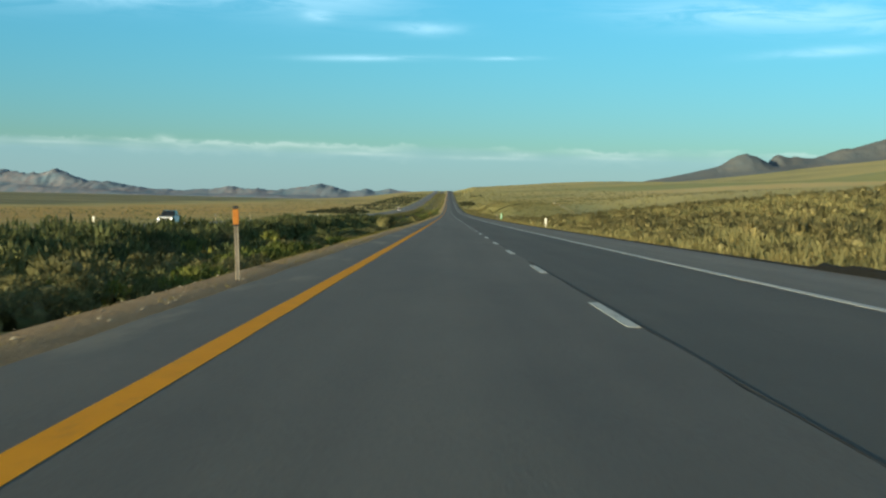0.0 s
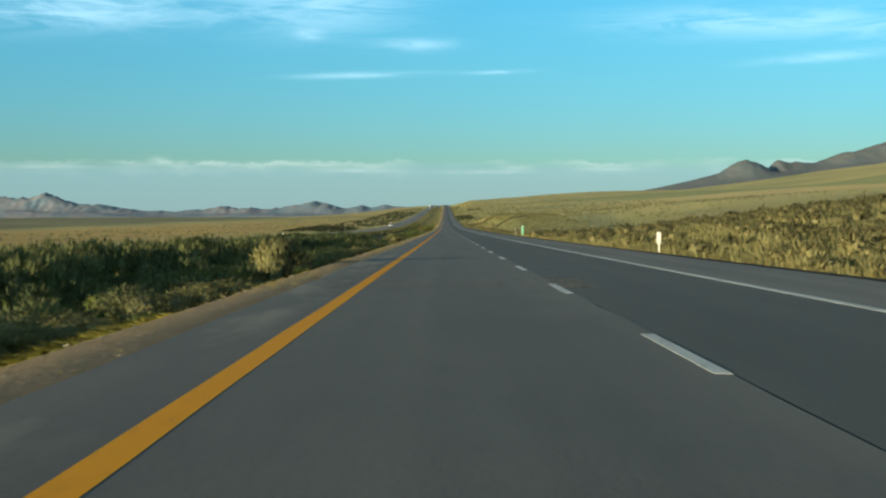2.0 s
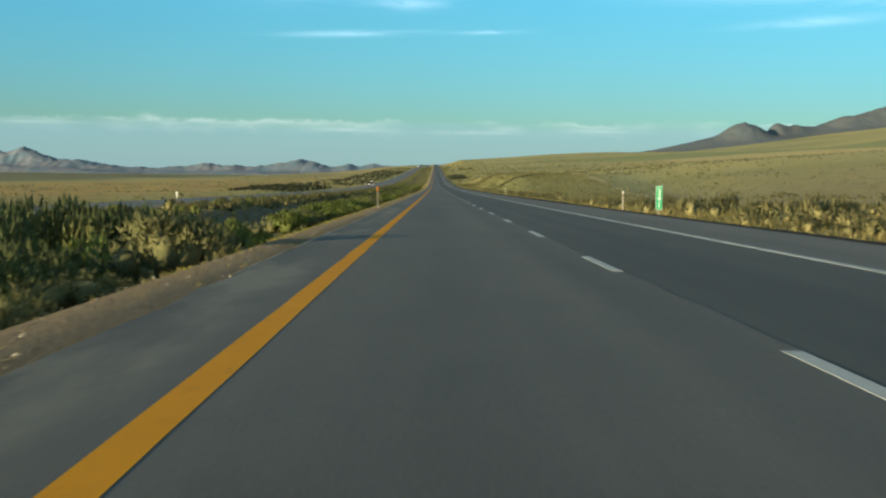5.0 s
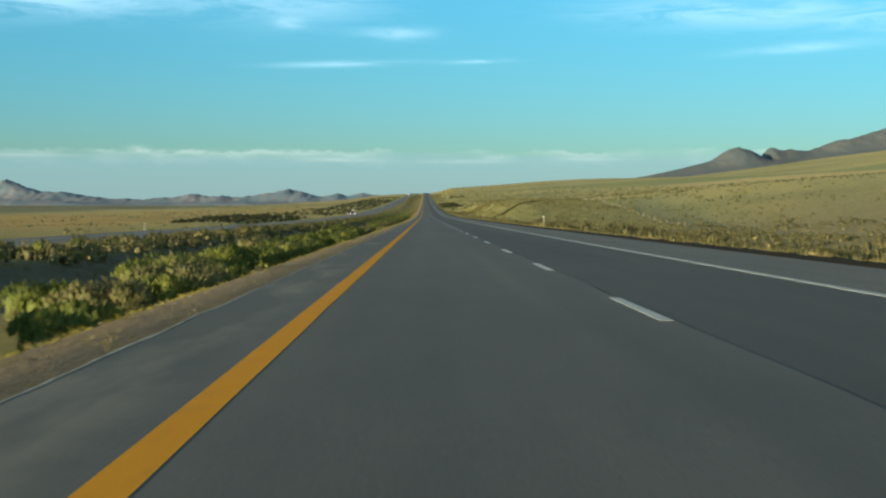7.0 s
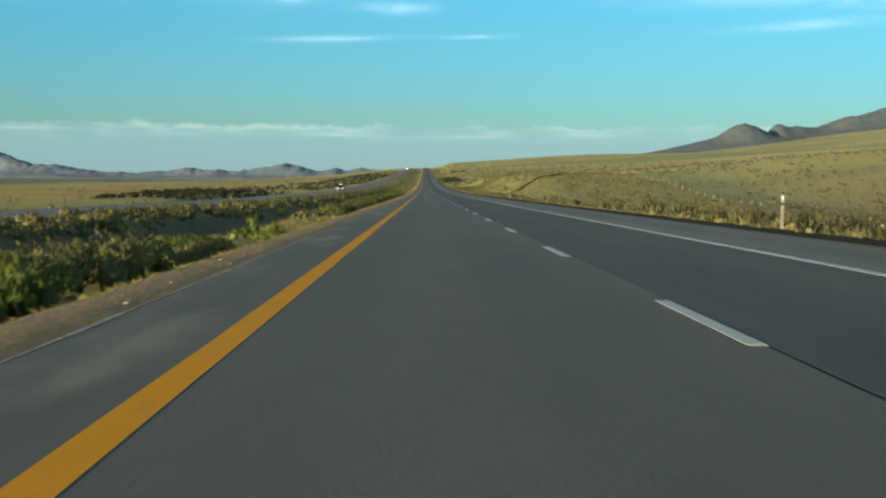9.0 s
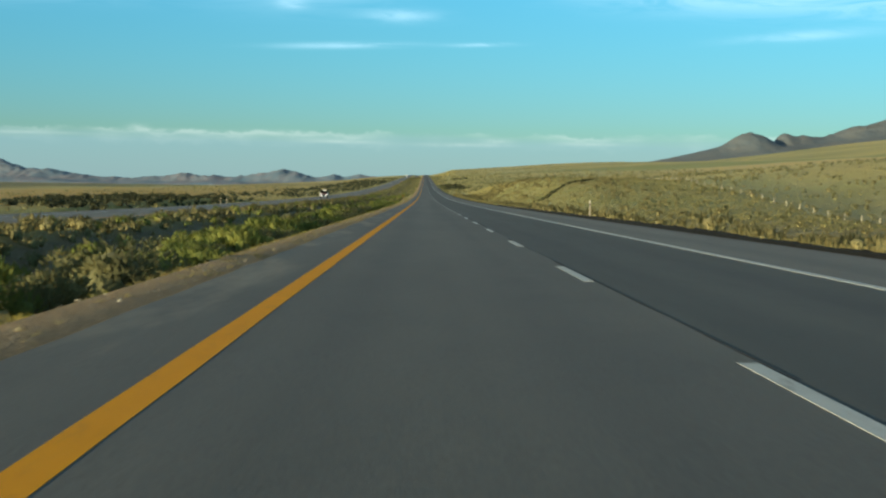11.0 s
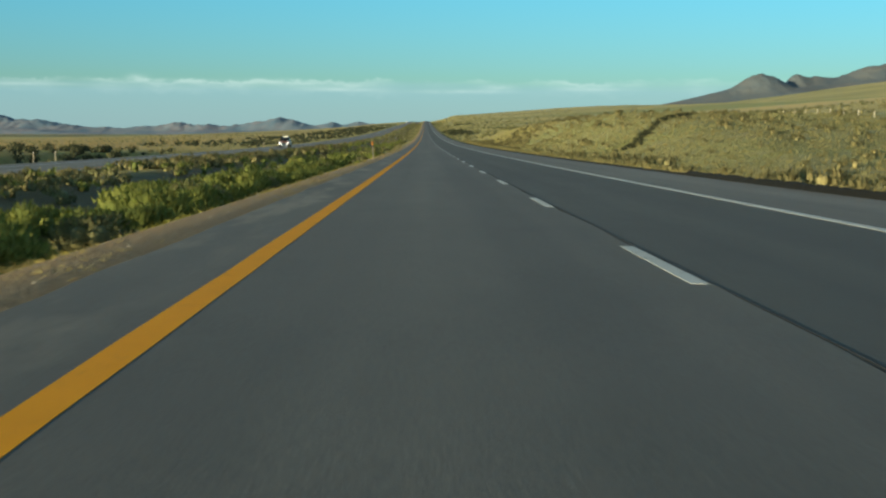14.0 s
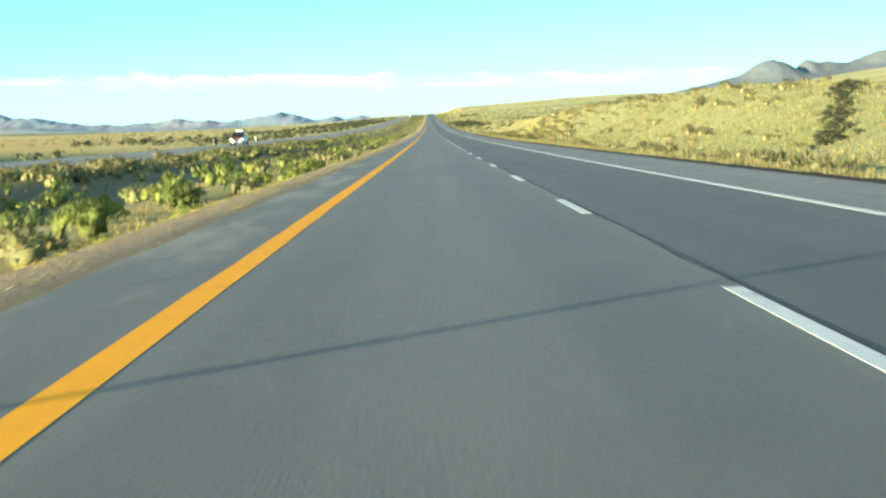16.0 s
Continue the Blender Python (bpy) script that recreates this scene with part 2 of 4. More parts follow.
def ground_colour(t, p):
    xyz = t.nodes.new("ShaderNodeSeparateXYZ")
    t.links.new(p, xyz.inputs[0])
    x = xyz.outputs[0]
    patch = noise_at(t, p, 0.035, 6.0, 0.62)
    mid = noise_at(t, p, 0.35, 5.0, 0.65)
    fine = noise_at(t, p, 4.0, 5.0, 0.7)
    soil = ramp(t, fine, [(0.25, (0.33, 0.25, 0.086)), (0.75, (0.51, 0.395, 0.138))])
    grass = ramp(t, mid, [(0.30, (0.34, 0.28, 0.078)), (0.5, (0.47, 0.365, 0.105)), (0.72, (0.58, 0.43, 0.135))])
    sage = ramp(t, fine, [(0.3, (0.32, 0.285, 0.064)), (0.7, (0.49, 0.415, 0.098))])
    c = blend(t, ramp(t, patch, [(0.40, (0, 0, 0)), (0.60, (1, 1, 1))]), grass, sage)
    c = blend(t, ramp(t, mid, [(0.52, (0, 0, 0)), (0.66, (0.7, 0.7, 0.7))]), c, soil)
    speck = noise_at(t, p, 0.75, 5.0, 0.7, (1.0, 0.8, 1.0))
    c = blend(t, ramp(t, speck, [(0.52, (0, 0, 0)), (0.66, (0.5, 0.5, 0.5))]), c, (0.18, 0.165, 0.05))
    # wide bands of pasture and scrub on the plain
    band = noise_at(t, p, 0.0022, 4.0, 0.55, (0.7, 1.5, 1.0), 0.4)
    bands = ramp(t, band, [(0.36, (0.23, 0.235, 0.085)), (0.46, (0.40, 0.34, 0.125)), (0.55, (0.56, 0.43, 0.155)), (0.64, (0.31, 0.29, 0.10))])
    far = calc(t, "MULTIPLY", calc(t, "SUBTRACT", calc(t, "ABSOLUTE", x), 38.0), 0.012, clamp=True)
    c = blend(t, calc(t, "MULTIPLY", far, 0.72), c, bands)
    # a wide golden pasture past the far carriageway
    gold = ramp(t, calc(t, "MULTIPLY_ADD", calc(t, "MULTIPLY_ADD", noise_at(t, p, 0.012, 4.0), 90.0, x), -0.004, 0.0), [(0.0, (0, 0, 0)), (0.03, (1, 1, 1)), (0.55, (0.9, 0.9, 0.9)), (0.75, (0, 0, 0))])
    gold = calc(t, "MULTIPLY", gold, ramp(t, calc(t, "MULTIPLY", xyz.outputs[1], 0.0005), [(0.42, (1, 1, 1)), (0.72, (0.4, 0.4, 0.4))]))
    gold = calc(t, "MULTIPLY", gold, ramp(t, calc(t, "MULTIPLY_ADD", calc(t, "MULTIPLY_ADD", noise_at(t, p, 0.02, 4.0), 50.0, x), -0.01, 0.0), [(0.25, (0.25, 0.25, 0.25)), (0.62, (1, 1, 1))]))
    straw = ramp(t, noise_at(t, p, 0.05, 5.0, 0.6, (1.0, 0.4, 1.0)), [(0.3, (0.44, 0.265, 0.064)), (0.7, (0.66, 0.40, 0.096))])
    c = blend(t, calc(t, "MULTIPLY", gold, 0.92), c, straw)
    beyond = ramp(t, calc(t, "MULTIPLY_ADD", calc(t, "MULTIPLY_ADD", noise_at(t, p, 0.006, 4.0), 160.0, x), -0.002, 0.0), [(0.29, (0, 0, 0)), (0.40, (0.8, 0.8, 0.8))])
    c = blend(t, beyond, c, ramp(t, band, [(0.40, (0.085, 0.092, 0.045)), (0.60, (0.20, 0.175, 0.075))]))
    # brown sage in the hollow beside the road; a gold strip and a green one on the far slope
    y = calc(t, "MULTIPLY_ADD", noise_at(t, p, 0.011, 4.0), 170.0, xyz.outputs[1])
    hollow = calc(t, "MULTIPLY", ramp(t, calc(t, "MULTIPLY_ADD", noise_at(t, p, 0.03, 4.0), 0.12, calc(t, "MULTIPLY", x, 0.004)), [(0.10, (0, 0, 0)), (0.20, (1, 1, 1)), (0.92, (1, 1, 1)), (1.0, (0, 0, 0))]),
                  ramp(t, calc(t, "MULTIPLY", y, 0.001), [(0.40, (0, 0, 0)), (0.50, (1, 1, 1)), (0.70, (1, 1, 1)), (0.80, (0, 0, 0))]))
    russet = ramp(t, calc(t, "MULTIPLY_ADD", mid, 0.6, calc(t, "MULTIPLY", speck, 0.4)), [(0.38, (0.20, 0.155, 0.065)), (0.52, (0.34, 0.25, 0.10)), (0.66, (0.46, 0.34, 0.125))])
    c = blend(t, calc(t, "MULTIPLY", hollow, 0.75), c, russet)
    slope = ramp(t, calc(t, "MULTIPLY", x, 0.001), [(0.16, (0, 0, 0)), (0.26, (1, 1, 1))])
    strip_of = ramp(t, calc(t, "MULTIPLY", y, 0.0003), [(0.46, (0, 0, 0)), (0.49, (0.7, 0.7, 0.7)), (0.57, (0.7, 0.7, 0.7)), (0.59, (0, 0, 0))])
    c = blend(t, calc(t, "MULTIPLY", slope, strip_of), c, (0.62, 0.45, 0.17))
    strip_of = ramp(t, calc(t, "MULTIPLY", y, 0.0003), [(0.58, (0, 0, 0)), (0.61, (0.7, 0.7, 0.7)), (0.74, (0.7, 0.7, 0.7)), (0.78, (0, 0, 0))])
    c = blend(t, calc(t, "MULTIPLY", slope, strip_of), c, (0.24, 0.27, 0.08))
    # greener grass on the face of the hill, with glare painted in as extra blue
    lush_glare = calc(t, "MULTIPLY", ramp(t, calc(t, "MULTIPLY", x, 0.01), [(0.10, (0, 0, 0)), (0.14, (1, 1, 1)), (0.75, (1, 1, 1)), (1.0, (0.3, 0.3, 0.3))]),
                ramp(t, calc(t, "MULTIPLY", y, 0.001), [(0.66, (0, 0, 0)), (0.74, (1, 1, 1)), (0.96, (1, 1, 1)), (1.0, (0, 0, 0))]))
    c = blend(t, lush_glare, c, (0.80, 0.94, 1.20), "MULTIPLY")
    # a bare pale scar on the slope
    scar = calc(t, "ADD", calc(t, "POWER", calc(t, "MULTIPLY_ADD", x, 0.33, -11.2), 2.0), calc(t, "POWER", calc(t, "MULTIPLY_ADD", xyz.outputs[1], 0.13, -20.9), 2.0))
    scar = ramp(t, calc(t, "MULTIPLY_ADD", mid, 1.2, scar), [(0.5, (0.85, 0.85, 0.85)), (1.0, (0, 0, 0))])
    c = blend(t, scar, c, (0.74, 0.60, 0.34))
    # bare grey-brown soil on the floor of the median ditch
    floor_of = ramp(t, calc(t, "MULTIPLY", x, -0.05), [(0.33, (0, 0, 0)), (0.42, (0.85, 0.85, 0.85)), (0.84, (0.85, 0.85, 0.85)), (0.94, (0, 0, 0))])
    c = blend(t, floor_of, c, ramp(t, calc(t, "MULTIPLY_ADD", mid, 0.5, calc(t, "MULTIPLY", fine, 0.5)), [(0.36, (0.125, 0.098, 0.058)), (0.64, (0.25, 0.19, 0.11))]))
    # stony verge beside the pavement
    edge = calc(t, "MULTIPLY_ADD", noise_at(t, p, 0.9, 4.0), 1.5, x)
    verge = ramp(t, calc(t, "MULTIPLY_ADD", edge, 0.1, 0.5), [(0.24, (0, 0, 0)), (0.30, (1, 1, 1))])
    stones = ramp(t, noise_at(t, p, 22.0, 4.0, 0.7), [(0.3, (0.235, 0.158, 0.078)), (0.6, (0.41, 0.285, 0.146)), (0.78, (0.60, 0.46, 0.28))])
    right = ramp(t, calc(t, "MULTIPLY_ADD", x, 0.05, 0.0), [(0.50, (1, 1, 1)), (0.60, (0, 0, 0))])
    return blend(t, calc(t, "MULTIPLY", verge, right), c, stones)


GROUND = material("steppe_ground", ground_colour, 0.95, lambda t, p: (calc(t, "MULTIPLY_ADD", noise_at(t, p, 11.0, 4.0, 0.7), 0.22, noise_at(t, p, 1.6, 7.0, 0.75)), 0.62))


def hazed_rock_colour(dark, light, tone, size=1.0):
    """Bare and scrubby ground in patches, with paler spurs, in colours that hold haze."""
    def colour(t, p):
        a = noise_at(t, p, 0.010 * size, 6.0, 0.66, (1.0, 0.6, 2.5), 0.5)
        b = noise_at(t, p, 0.035 * size, 5.0, 0.65, (1.0, 0.5, 1.5))
        c = ramp(t, a, [(0.38, dark), (0.47, tuple(0.6 * m + 0.4 * n for m, n in zip(dark, light))), (0.60, light)])
        return blend(t, ramp(t, b, [(0.46, (0, 0, 0)), (0.62, (0.75, 0.75, 0.75))]), c, tone)
    return colour


# scrub colour with the blue haze of distance mixed in
ROCK_NEAR = material("hazed_mountain_scrub", hazed_rock_colour((0.088, 0.116, 0.136), (0.140, 0.146, 0.142), (0.110, 0.130, 0.142)), 0.95,
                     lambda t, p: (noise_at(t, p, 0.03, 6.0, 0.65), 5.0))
# haze painted in: blue-grey for shaded slopes, paler for sunlit ones
ROCK_FAR = material("hazed_mountain_far", hazed_rock_colour((0.105, 0.178, 0.240), (0.250, 0.235, 0.252), (0.158, 0.210, 0.254), 1.0), 0.95,
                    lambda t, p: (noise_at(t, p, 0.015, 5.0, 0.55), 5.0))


def leaf_colour(low, mid, high, scale=0.55):
    def colour(t, p):
        per = t.nodes.new("ShaderNodeNewGeometry").outputs["Random Per Island"]
        clump = noise_at(t, p, scale, 3.0, 0.6)
        c = ramp(t, clump, [(0.34, low), (0.5, mid), (0.66, high)])
        speck = noise_at(t, p, 11.0, 4.0, 0.7)
        c = blend(t, 0.85, c, ramp(t, speck, [(0.34, (0.80, 0.81, 0.78)), (0.50, (1.0, 1.0, 1.0)), (0.66, (1.22, 1.21, 1.18))]), "MULTIPLY")
        return blend(t, 0.7, c, ramp(t, per, [(0.0, (0.82, 0.83, 0.79)), (1.0, (1.18, 1.17, 1.14))]), "MULTIPLY")
    return colour


SHADED_INSIDE = {}


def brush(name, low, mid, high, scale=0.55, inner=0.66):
    """Leaves, and a darkened copy of their colour that paints shade between them."""
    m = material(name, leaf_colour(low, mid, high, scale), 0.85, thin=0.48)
    SHADED_INSIDE[name] = material(name + "_inside", leaf_colour(*(tuple(k * inner for k in c) for c in (low, mid, high)), scale), 0.95)
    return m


SAGE = brush("sagebrush_leaf", (0.160, 0.160, 0.074), (0.235, 0.224, 0.096), (0.325, 0.292, 0.122))
RABBIT = brush("green_brush_leaf", (0.150, 0.185, 0.044), (0.235, 0.268, 0.062), (0.340, 0.345, 0.082))
DRYGRASS = brush("dry_grass", (0.20, 0.172, 0.068), (0.285, 0.235, 0.090), (0.38, 0.305, 0.118), 0.25)
LIPGRASS = brush("yellow_green_grass", (0.25, 0.235, 0.045), (0.37, 0.33, 0.062), (0.48, 0.40, 0.090), 0.25)
PALESAGE = brush("pale_sagebrush_leaf", (0.180, 0.166, 0.076), (0.262, 0.232, 0.102), (0.350, 0.298, 0.130), inner=0.84)
# blue of the hill grass raised for the same painted glare
HILLGRASS = brush("hill_grass", (0.220, 0.205, 0.088), (0.300, 0.275, 0.118), (0.390, 0.345, 0.150), 0.25)
THICKET = brush("thicket_leaf", (0.101, 0.127, 0.051), (0.169, 0.192, 0.074), (0.290, 0.290, 0.115))
DARKBRUSH = brush("dark_brush_leaf", (0.047, 0.054, 0.028), (0.074, 0.081, 0.039), (0.115, 0.117, 0.057))
BARK = material("brush_stem", lambda t, p: ramp(t, noise_at(t, p, 9.0), [(0.3, (0.10, 0.08, 0.06)), (0.7, (0.23, 0.19, 0.15))]), 0.9)
WOOD = material("weathered_wood", lambda t, p: ramp(t, noise_at(t, p, 14.0, 4.0, 0.6, (1, 1, 0.12)), [(0.3, (0.20, 0.17, 0.13)), (0.7, (0.42, 0.37, 0.30))]), 0.85)
POSTWOOD = material("fence_wood", lambda t, p: ramp(t, noise_at(t, p, 9.0), [(0.3, (0.34, 0.30, 0.22)), (0.7, (0.52, 0.47, 0.36))]), 0.9)
STEEL = material("galvanised_steel", lambda t, p: ramp(t, noise_at(t, p, 11.0), [(0.3, (0.26, 0.25, 0.22)), (0.7, (0.42, 0.40, 0.36))]), 0.5, metal=0.35)
WHITE_POST = material("white_post_paint", lambda t, p: ramp(t, noise_at(t, p, 7.0), [(0.3, (0.60, 0.58, 0.50)), (0.7, (0.80, 0.78, 0.70))]), 0.5)
AMBER = material("amber_reflector", lambda t, p: ramp(t, noise_at(t, p, 30.0), [(0.3, (0.28, 0.095, 0.005)), (0.7, (0.36, 0.13, 0.008))]), 0.35)
BLACK = material("black_rubber", (0.015, 0.015, 0.015), 0.7)
SIGN_GREEN = material("sign_green", lambda t, p: ramp(t, noise_at(t, p, 5.0), [(0.3, (0.01, 0.30, 0.11)), (0.7, (0.014, 0.36, 0.14))]), 0.4)
SIGN_WHITE = material("sign_white", (0.80, 0.82, 0.78), 0.4)


# ---------------------------------------------------------------- builders
def mesh_from(name, verts, faces, mat, smooth=False, normals=None, shaded_core=None):
    me = bpy.data.meshes.new(name)
    verts = np.asarray(verts, dtype=np.float32).reshape(-1, 3)
    faces = np.asarray(faces, dtype=np.int32)
    k = faces.shape[1]
    me.vertices.add(len(verts))
    me.vertices.foreach_set("co", verts.ravel())
    me.loops.add(faces.size)
    me.loops.foreach_set("vertex_index", faces.ravel())
    me.polygons.add(len(faces))
    me.polygons.foreach_set("loop_start", np.arange(0, faces.size, k, dtype=np.int32))
    me.polygons.foreach_set("use_smooth", np.full(len(faces), smooth))
    me.update(calc_edges=True)
    if normals is not None:
        me.normals_split_custom_set_from_vertices(np.asarray(normals, dtype=np.float32))
    me.materials.append(mat)
    # core faces take the leaf colour darkened for inner shade
    if shaded_core is not None:
        me.materials.append(SHADED_INSIDE[mat.name])
        me.polygons.foreach_set("material_index", np.asarray(shaded_core, dtype=np.int32))
    return me


def part(name, bm, mat, parent=None, label="", smooth=False):
    me = bpy.data.meshes.new(name)
    bmesh.ops.recalc_face_normals(bm, faces=bm.faces)
    for f in bm.faces:
        f.smooth = smooth
    bm.to_mesh(me)
    bm.free()
    me.materials.append(mat)
    ob = new(name, me)
    if parent:
        ob.parent = parent
    return tagged(ob, label)


def box(bm, cx, cy, cz, sx, sy, sz, bevel=0.0, turn=None):
    m = Matrix.Translation((cx, cy, cz)) @ (turn or Matrix()) @ Matrix.Diagonal((sx, sy, sz, 1))
    g = bmesh.ops.create_cube(bm, size=1.0, matrix=m)
    if bevel:
        edges = {e for v in g["verts"] for e in v.link_edges}
        bmesh.ops.bevel(bm, geom=list(edges), offset=bevel, segments=2, affect="EDGES", profile=0.5)
    return bm


def tube(bm, a, b, r1, r2, sides=8, caps=True):
    a, b = Vector(a), Vector(b)
    q = (b - a).to_track_quat("Z", "Y").to_matrix().to_4x4()
    bmesh.ops.create_cone(bm, cap_ends=caps, segments=sides, radius1=r1, radius2=r2, depth=(b - a).length,
                          matrix=Matrix.Translation((a + b) / 2) @ q)
    return bm


def empty(name, m, **tags):
    ob = new(name)
    ob.empty_display_size = 0.2
    ob.matrix_world = m
    return tagged(ob, **tags)


def strip(name, x0, x1, z, stations, mat, thick=0.14, dz=0.0, wander=0.0, parent=None, label=""):
    """A long slab that follows the road's rise and fall; wander makes its outer edges ragged."""
    v, f = [], []
    for s in stations:
        zz = road_z(s) + z + dz
        w0 = wander * (noise.noise(Vector((x0, s * 0.45, 0.0))) + 0.6 * noise.noise(Vector((x0, s * 1.9, 5.0))))
        w1 = wander * (noise.noise(Vector((x1, s * 0.45, 9.0))) + 0.6 * noise.noise(Vector((x1, s * 1.9, 3.0))))
        v += [(x0 + w0, s, zz), (x1 + w1, s, zz), (x1 + w1, s, zz - thick), (x0 + w0, s, zz - thick)]
    n = len(stations)
    for i in range(n - 1):
        a, b = 4 * i, 4 * i + 4
        f += [(a, a + 1, b + 1, b), (a + 1, a + 2, b + 2, b + 1), (a + 2, a + 3, b + 3, b + 2), (a + 3, a, b, b + 3)]
    f += [(0, 3, 2, 1), (4 * n - 4, 4 * n - 3, 4 * n - 2, 4 * n - 1)]
    ob = new(name, mesh_from(name, v, f, mat))
    if parent:
        ob.parent = parent
    return tagged(ob, label)


# ---------------------------------------------------------------- ground
OPP = -1.0          # the opposite carriageway lies lower


def smooth01(a, b, v):
    t = min(max((v - a) / (b - a), 0.0), 1.0)
    return t * t * (3 - 2 * t)


def bump2(x, s, cx, cs, wx, ws):
    return math.exp(-((x - cx) / wx) ** 2 - ((s - cs) / ws) ** 2)


def ground_z(x, s):
    """Height of the land: verge, median ditch and plain on one side, a slope of scrub on the other."""
    zr = road_z(s)
    low = road_z(950.0)
    if x < 4.0:
        # median ditch, opposite roadbed, plain
        d = -0.16 + 0.11 * smooth01(-1.05, -1.45, x)
        d += -0.85 * smooth01(-2.0, -3.6, x)
        deep = 0.25 + 1.0 * smooth01(225.0, 262.0, s) + 0.5 * smooth01(415.0, 450.0, s) - 0.9 * smooth01(575.0, 640.0, s)
        d += -deep * smooth01(-6.5, -11.5, x)
        d += (0.86 + deep + OPP - 0.02) * smooth01(-12.6, -19.4, x)
        d += -0.12 * smooth01(-17.5, -21.5, x)
        d += -0.45 * smooth01(-36.5, -44.0, x)
        z = zr + d
        if s > 950.0:
            keep = math.exp(-((x + 20.0) / 195.0) ** 2) if x < -20.0 else 1.0
            z = low + d + (zr - low) * keep
        if x < -3.2:
            k = smooth01(-3.2, -6.0, x) * (1.0 - smooth01(-19.0, -21.5, x)) + smooth01(-38.0, -45.0, x)
            z += k * (0.22 * noise.noise(Vector((x * 0.16, s * 0.11, 1.0))) + 0.10 * noise.noise(Vector((x * 0.6, s * 0.5, 2.0))))
        if x < -45.0:
            z += 1.3 * bump2(x, s, -56.0, 715.0, 14.0, 90.0) + 0.7 * noise.noise(Vector((x * 0.012, s * 0.009, 4.0))) * smooth01(-45.0, -110.0, x)
        return z
    r = max(x - 12.5, 0.0)
    base = zr if s < 3250.0 else road_z(3250.0)
    base -= 8.0 * smooth01(2000.0, 3200.0, s) * smooth01(250.0, 700.0, x)
    edge = -0.16 + 0.10 * smooth01(10.45, 10.9, x) - 0.20 * smooth01(10.9, 12.2, x)
    # a steady slope of scrub beside the road
    d = 0.25 * smooth01(12.6, 16.5, x) + 0.066 * r + smooth01(10.8, 24.0, x) * 1.9 * bump2(x, s, 50.0, 165.0, 26.0, 100.0)
    d += 10.0 * smooth01(14.0, 60.0, x) * (1.0 - smooth01(350.0, 900.0, x)) * math.exp(-((s - 2950.0) / 400.0) ** 2)
    # then a wide hollow below the road, and the hill that closes it
    hill = smooth01(600.0, 790.0, s) * (8.3 * smooth01(15.0, 36.0, x) + 0.05 * max(min(x, 130.0) - 68.0, 0.0))
    low = -2.6 * smooth01(12.2, 27.0, x) + hill + 0.078 * max(x - 84.0, 0.0)
    k = smooth01(255.0, 340.0, s) * (1.0 - smooth01(860.0, 1250.0, s))
    d += (low - d) * k
    d += edge + 0.065 * max(r - 560.0, 0.0) * smooth01(560.0, 760.0, r)
    d += 0.8 * smooth01(0.0, 14.0, r) * noise.noise(Vector((x * 0.03, s * 0.022, 8.0)))
    k = smooth01(0.0, 4.0, r)
    d += k * (0.16 * noise.noise(Vector((x * 0.22, s * 0.2, 6.0))) + 0.07 * noise.noise(Vector((x * 0.8, s * 0.7, 3.0))))
    if r > 60.0:
        d += 5.0 * noise.noise(Vector((x * 0.0035, s * 0.0028, 12.0))) * smooth01(60.0, 400.0, r)
    return base + d


def spread(stops):
    out = []
    for (a, b, n) in stops:
        out += list(np.linspace(a, b, n, endpoint=False))
    return out + [stops[-1][1]]


XS = spread([(-2600, -900, 12), (-900, -200, 26), (-200, -60, 28), (-60, -36, 22), (-36, -20, 14), (-20, -1.5, 34), (-1.5, 10, 8), (10, 13, 8),
             (13, 60, 60), (60, 140, 32), (140, 600, 40), (600, 2800, 44)])
SS = spread([(-160, -10, 30), (-10, 900, 270), (900, 1600, 90), (1600, 3400, 90), (3400, 4960, 30)])
gv = [(x, s, ground_z(x, s)) for s in SS for x in XS]
nx = len(XS)
idx = np.arange(len(SS) * nx).reshape(len(SS), nx)
gf = np.stack([idx[:-1, :-1], idx[:-1, 1:], idx[1:, 1:], idx[1:, :-1]], axis=-1).reshape(-1, 4)
ground = tagged(new("ground", mesh_from("ground", gv, gf, GROUND, True)),
                "dry steppe of gold grass, sagebrush and tan soil", "ground", kind="structure")


def ridge(name, x0, x1, y0, y1, peaks, base, mat, label, rough, seed, nxs=150, nys=40, sharp=1.9):
    """A range of hills: a sheet raised into peaks (x, y, height, width across, width along), cut by spurs and gullies."""
    v = []
    for j in range(nys + 1):
        y = y0 + (y1 - y0) * j / nys
        for i in range(nxs + 1):
            x = x0 + (x1 - x0) * i / nxs
            h = sum(p[2] * math.exp(-abs((x - p[0]) / p[3]) ** sharp - ((y - p[1]) / p[4]) ** 2) for p in peaks)
            n = 0.9 * noise.fractal(Vector((x * 0.004, y * 0.004, seed)), 0.9, 2.0, 5)
            n += 1.2 * (0.33 - abs(noise.noise(Vector((x * 0.012, y * 0.005, seed + 4.0))))) + 0.9 * (0.3 - abs(noise.noise(Vector((x * 0.03, y * 0.011, seed + 8.0)))))
            n += 0.45 * (0.3 - abs(noise.noise(Vector((x * 0.075, y * 0.03, seed + 2.0)))))
            edge = smooth01(y0, y0 + 60.0, y)
            v.append((x, y, base(x, y) - 6.0 + edge * (6.0 * (h > 2.0) + h * (1.0 + rough * n) + 1.2 * n * min(1.0, h * 0.1))))
    ids = np.arange((nys + 1) * (nxs + 1)).reshape(nys + 1, nxs + 1)
    f = np.stack([ids[:-1, :-1], ids[:-1, 1:], ids[1:, 1:], ids[1:, :-1]], axis=-1).reshape(-1, 4)
    return tagged(new(name, mesh_from(name, v, f, mat, True)), label, "mountain", kind="structure")


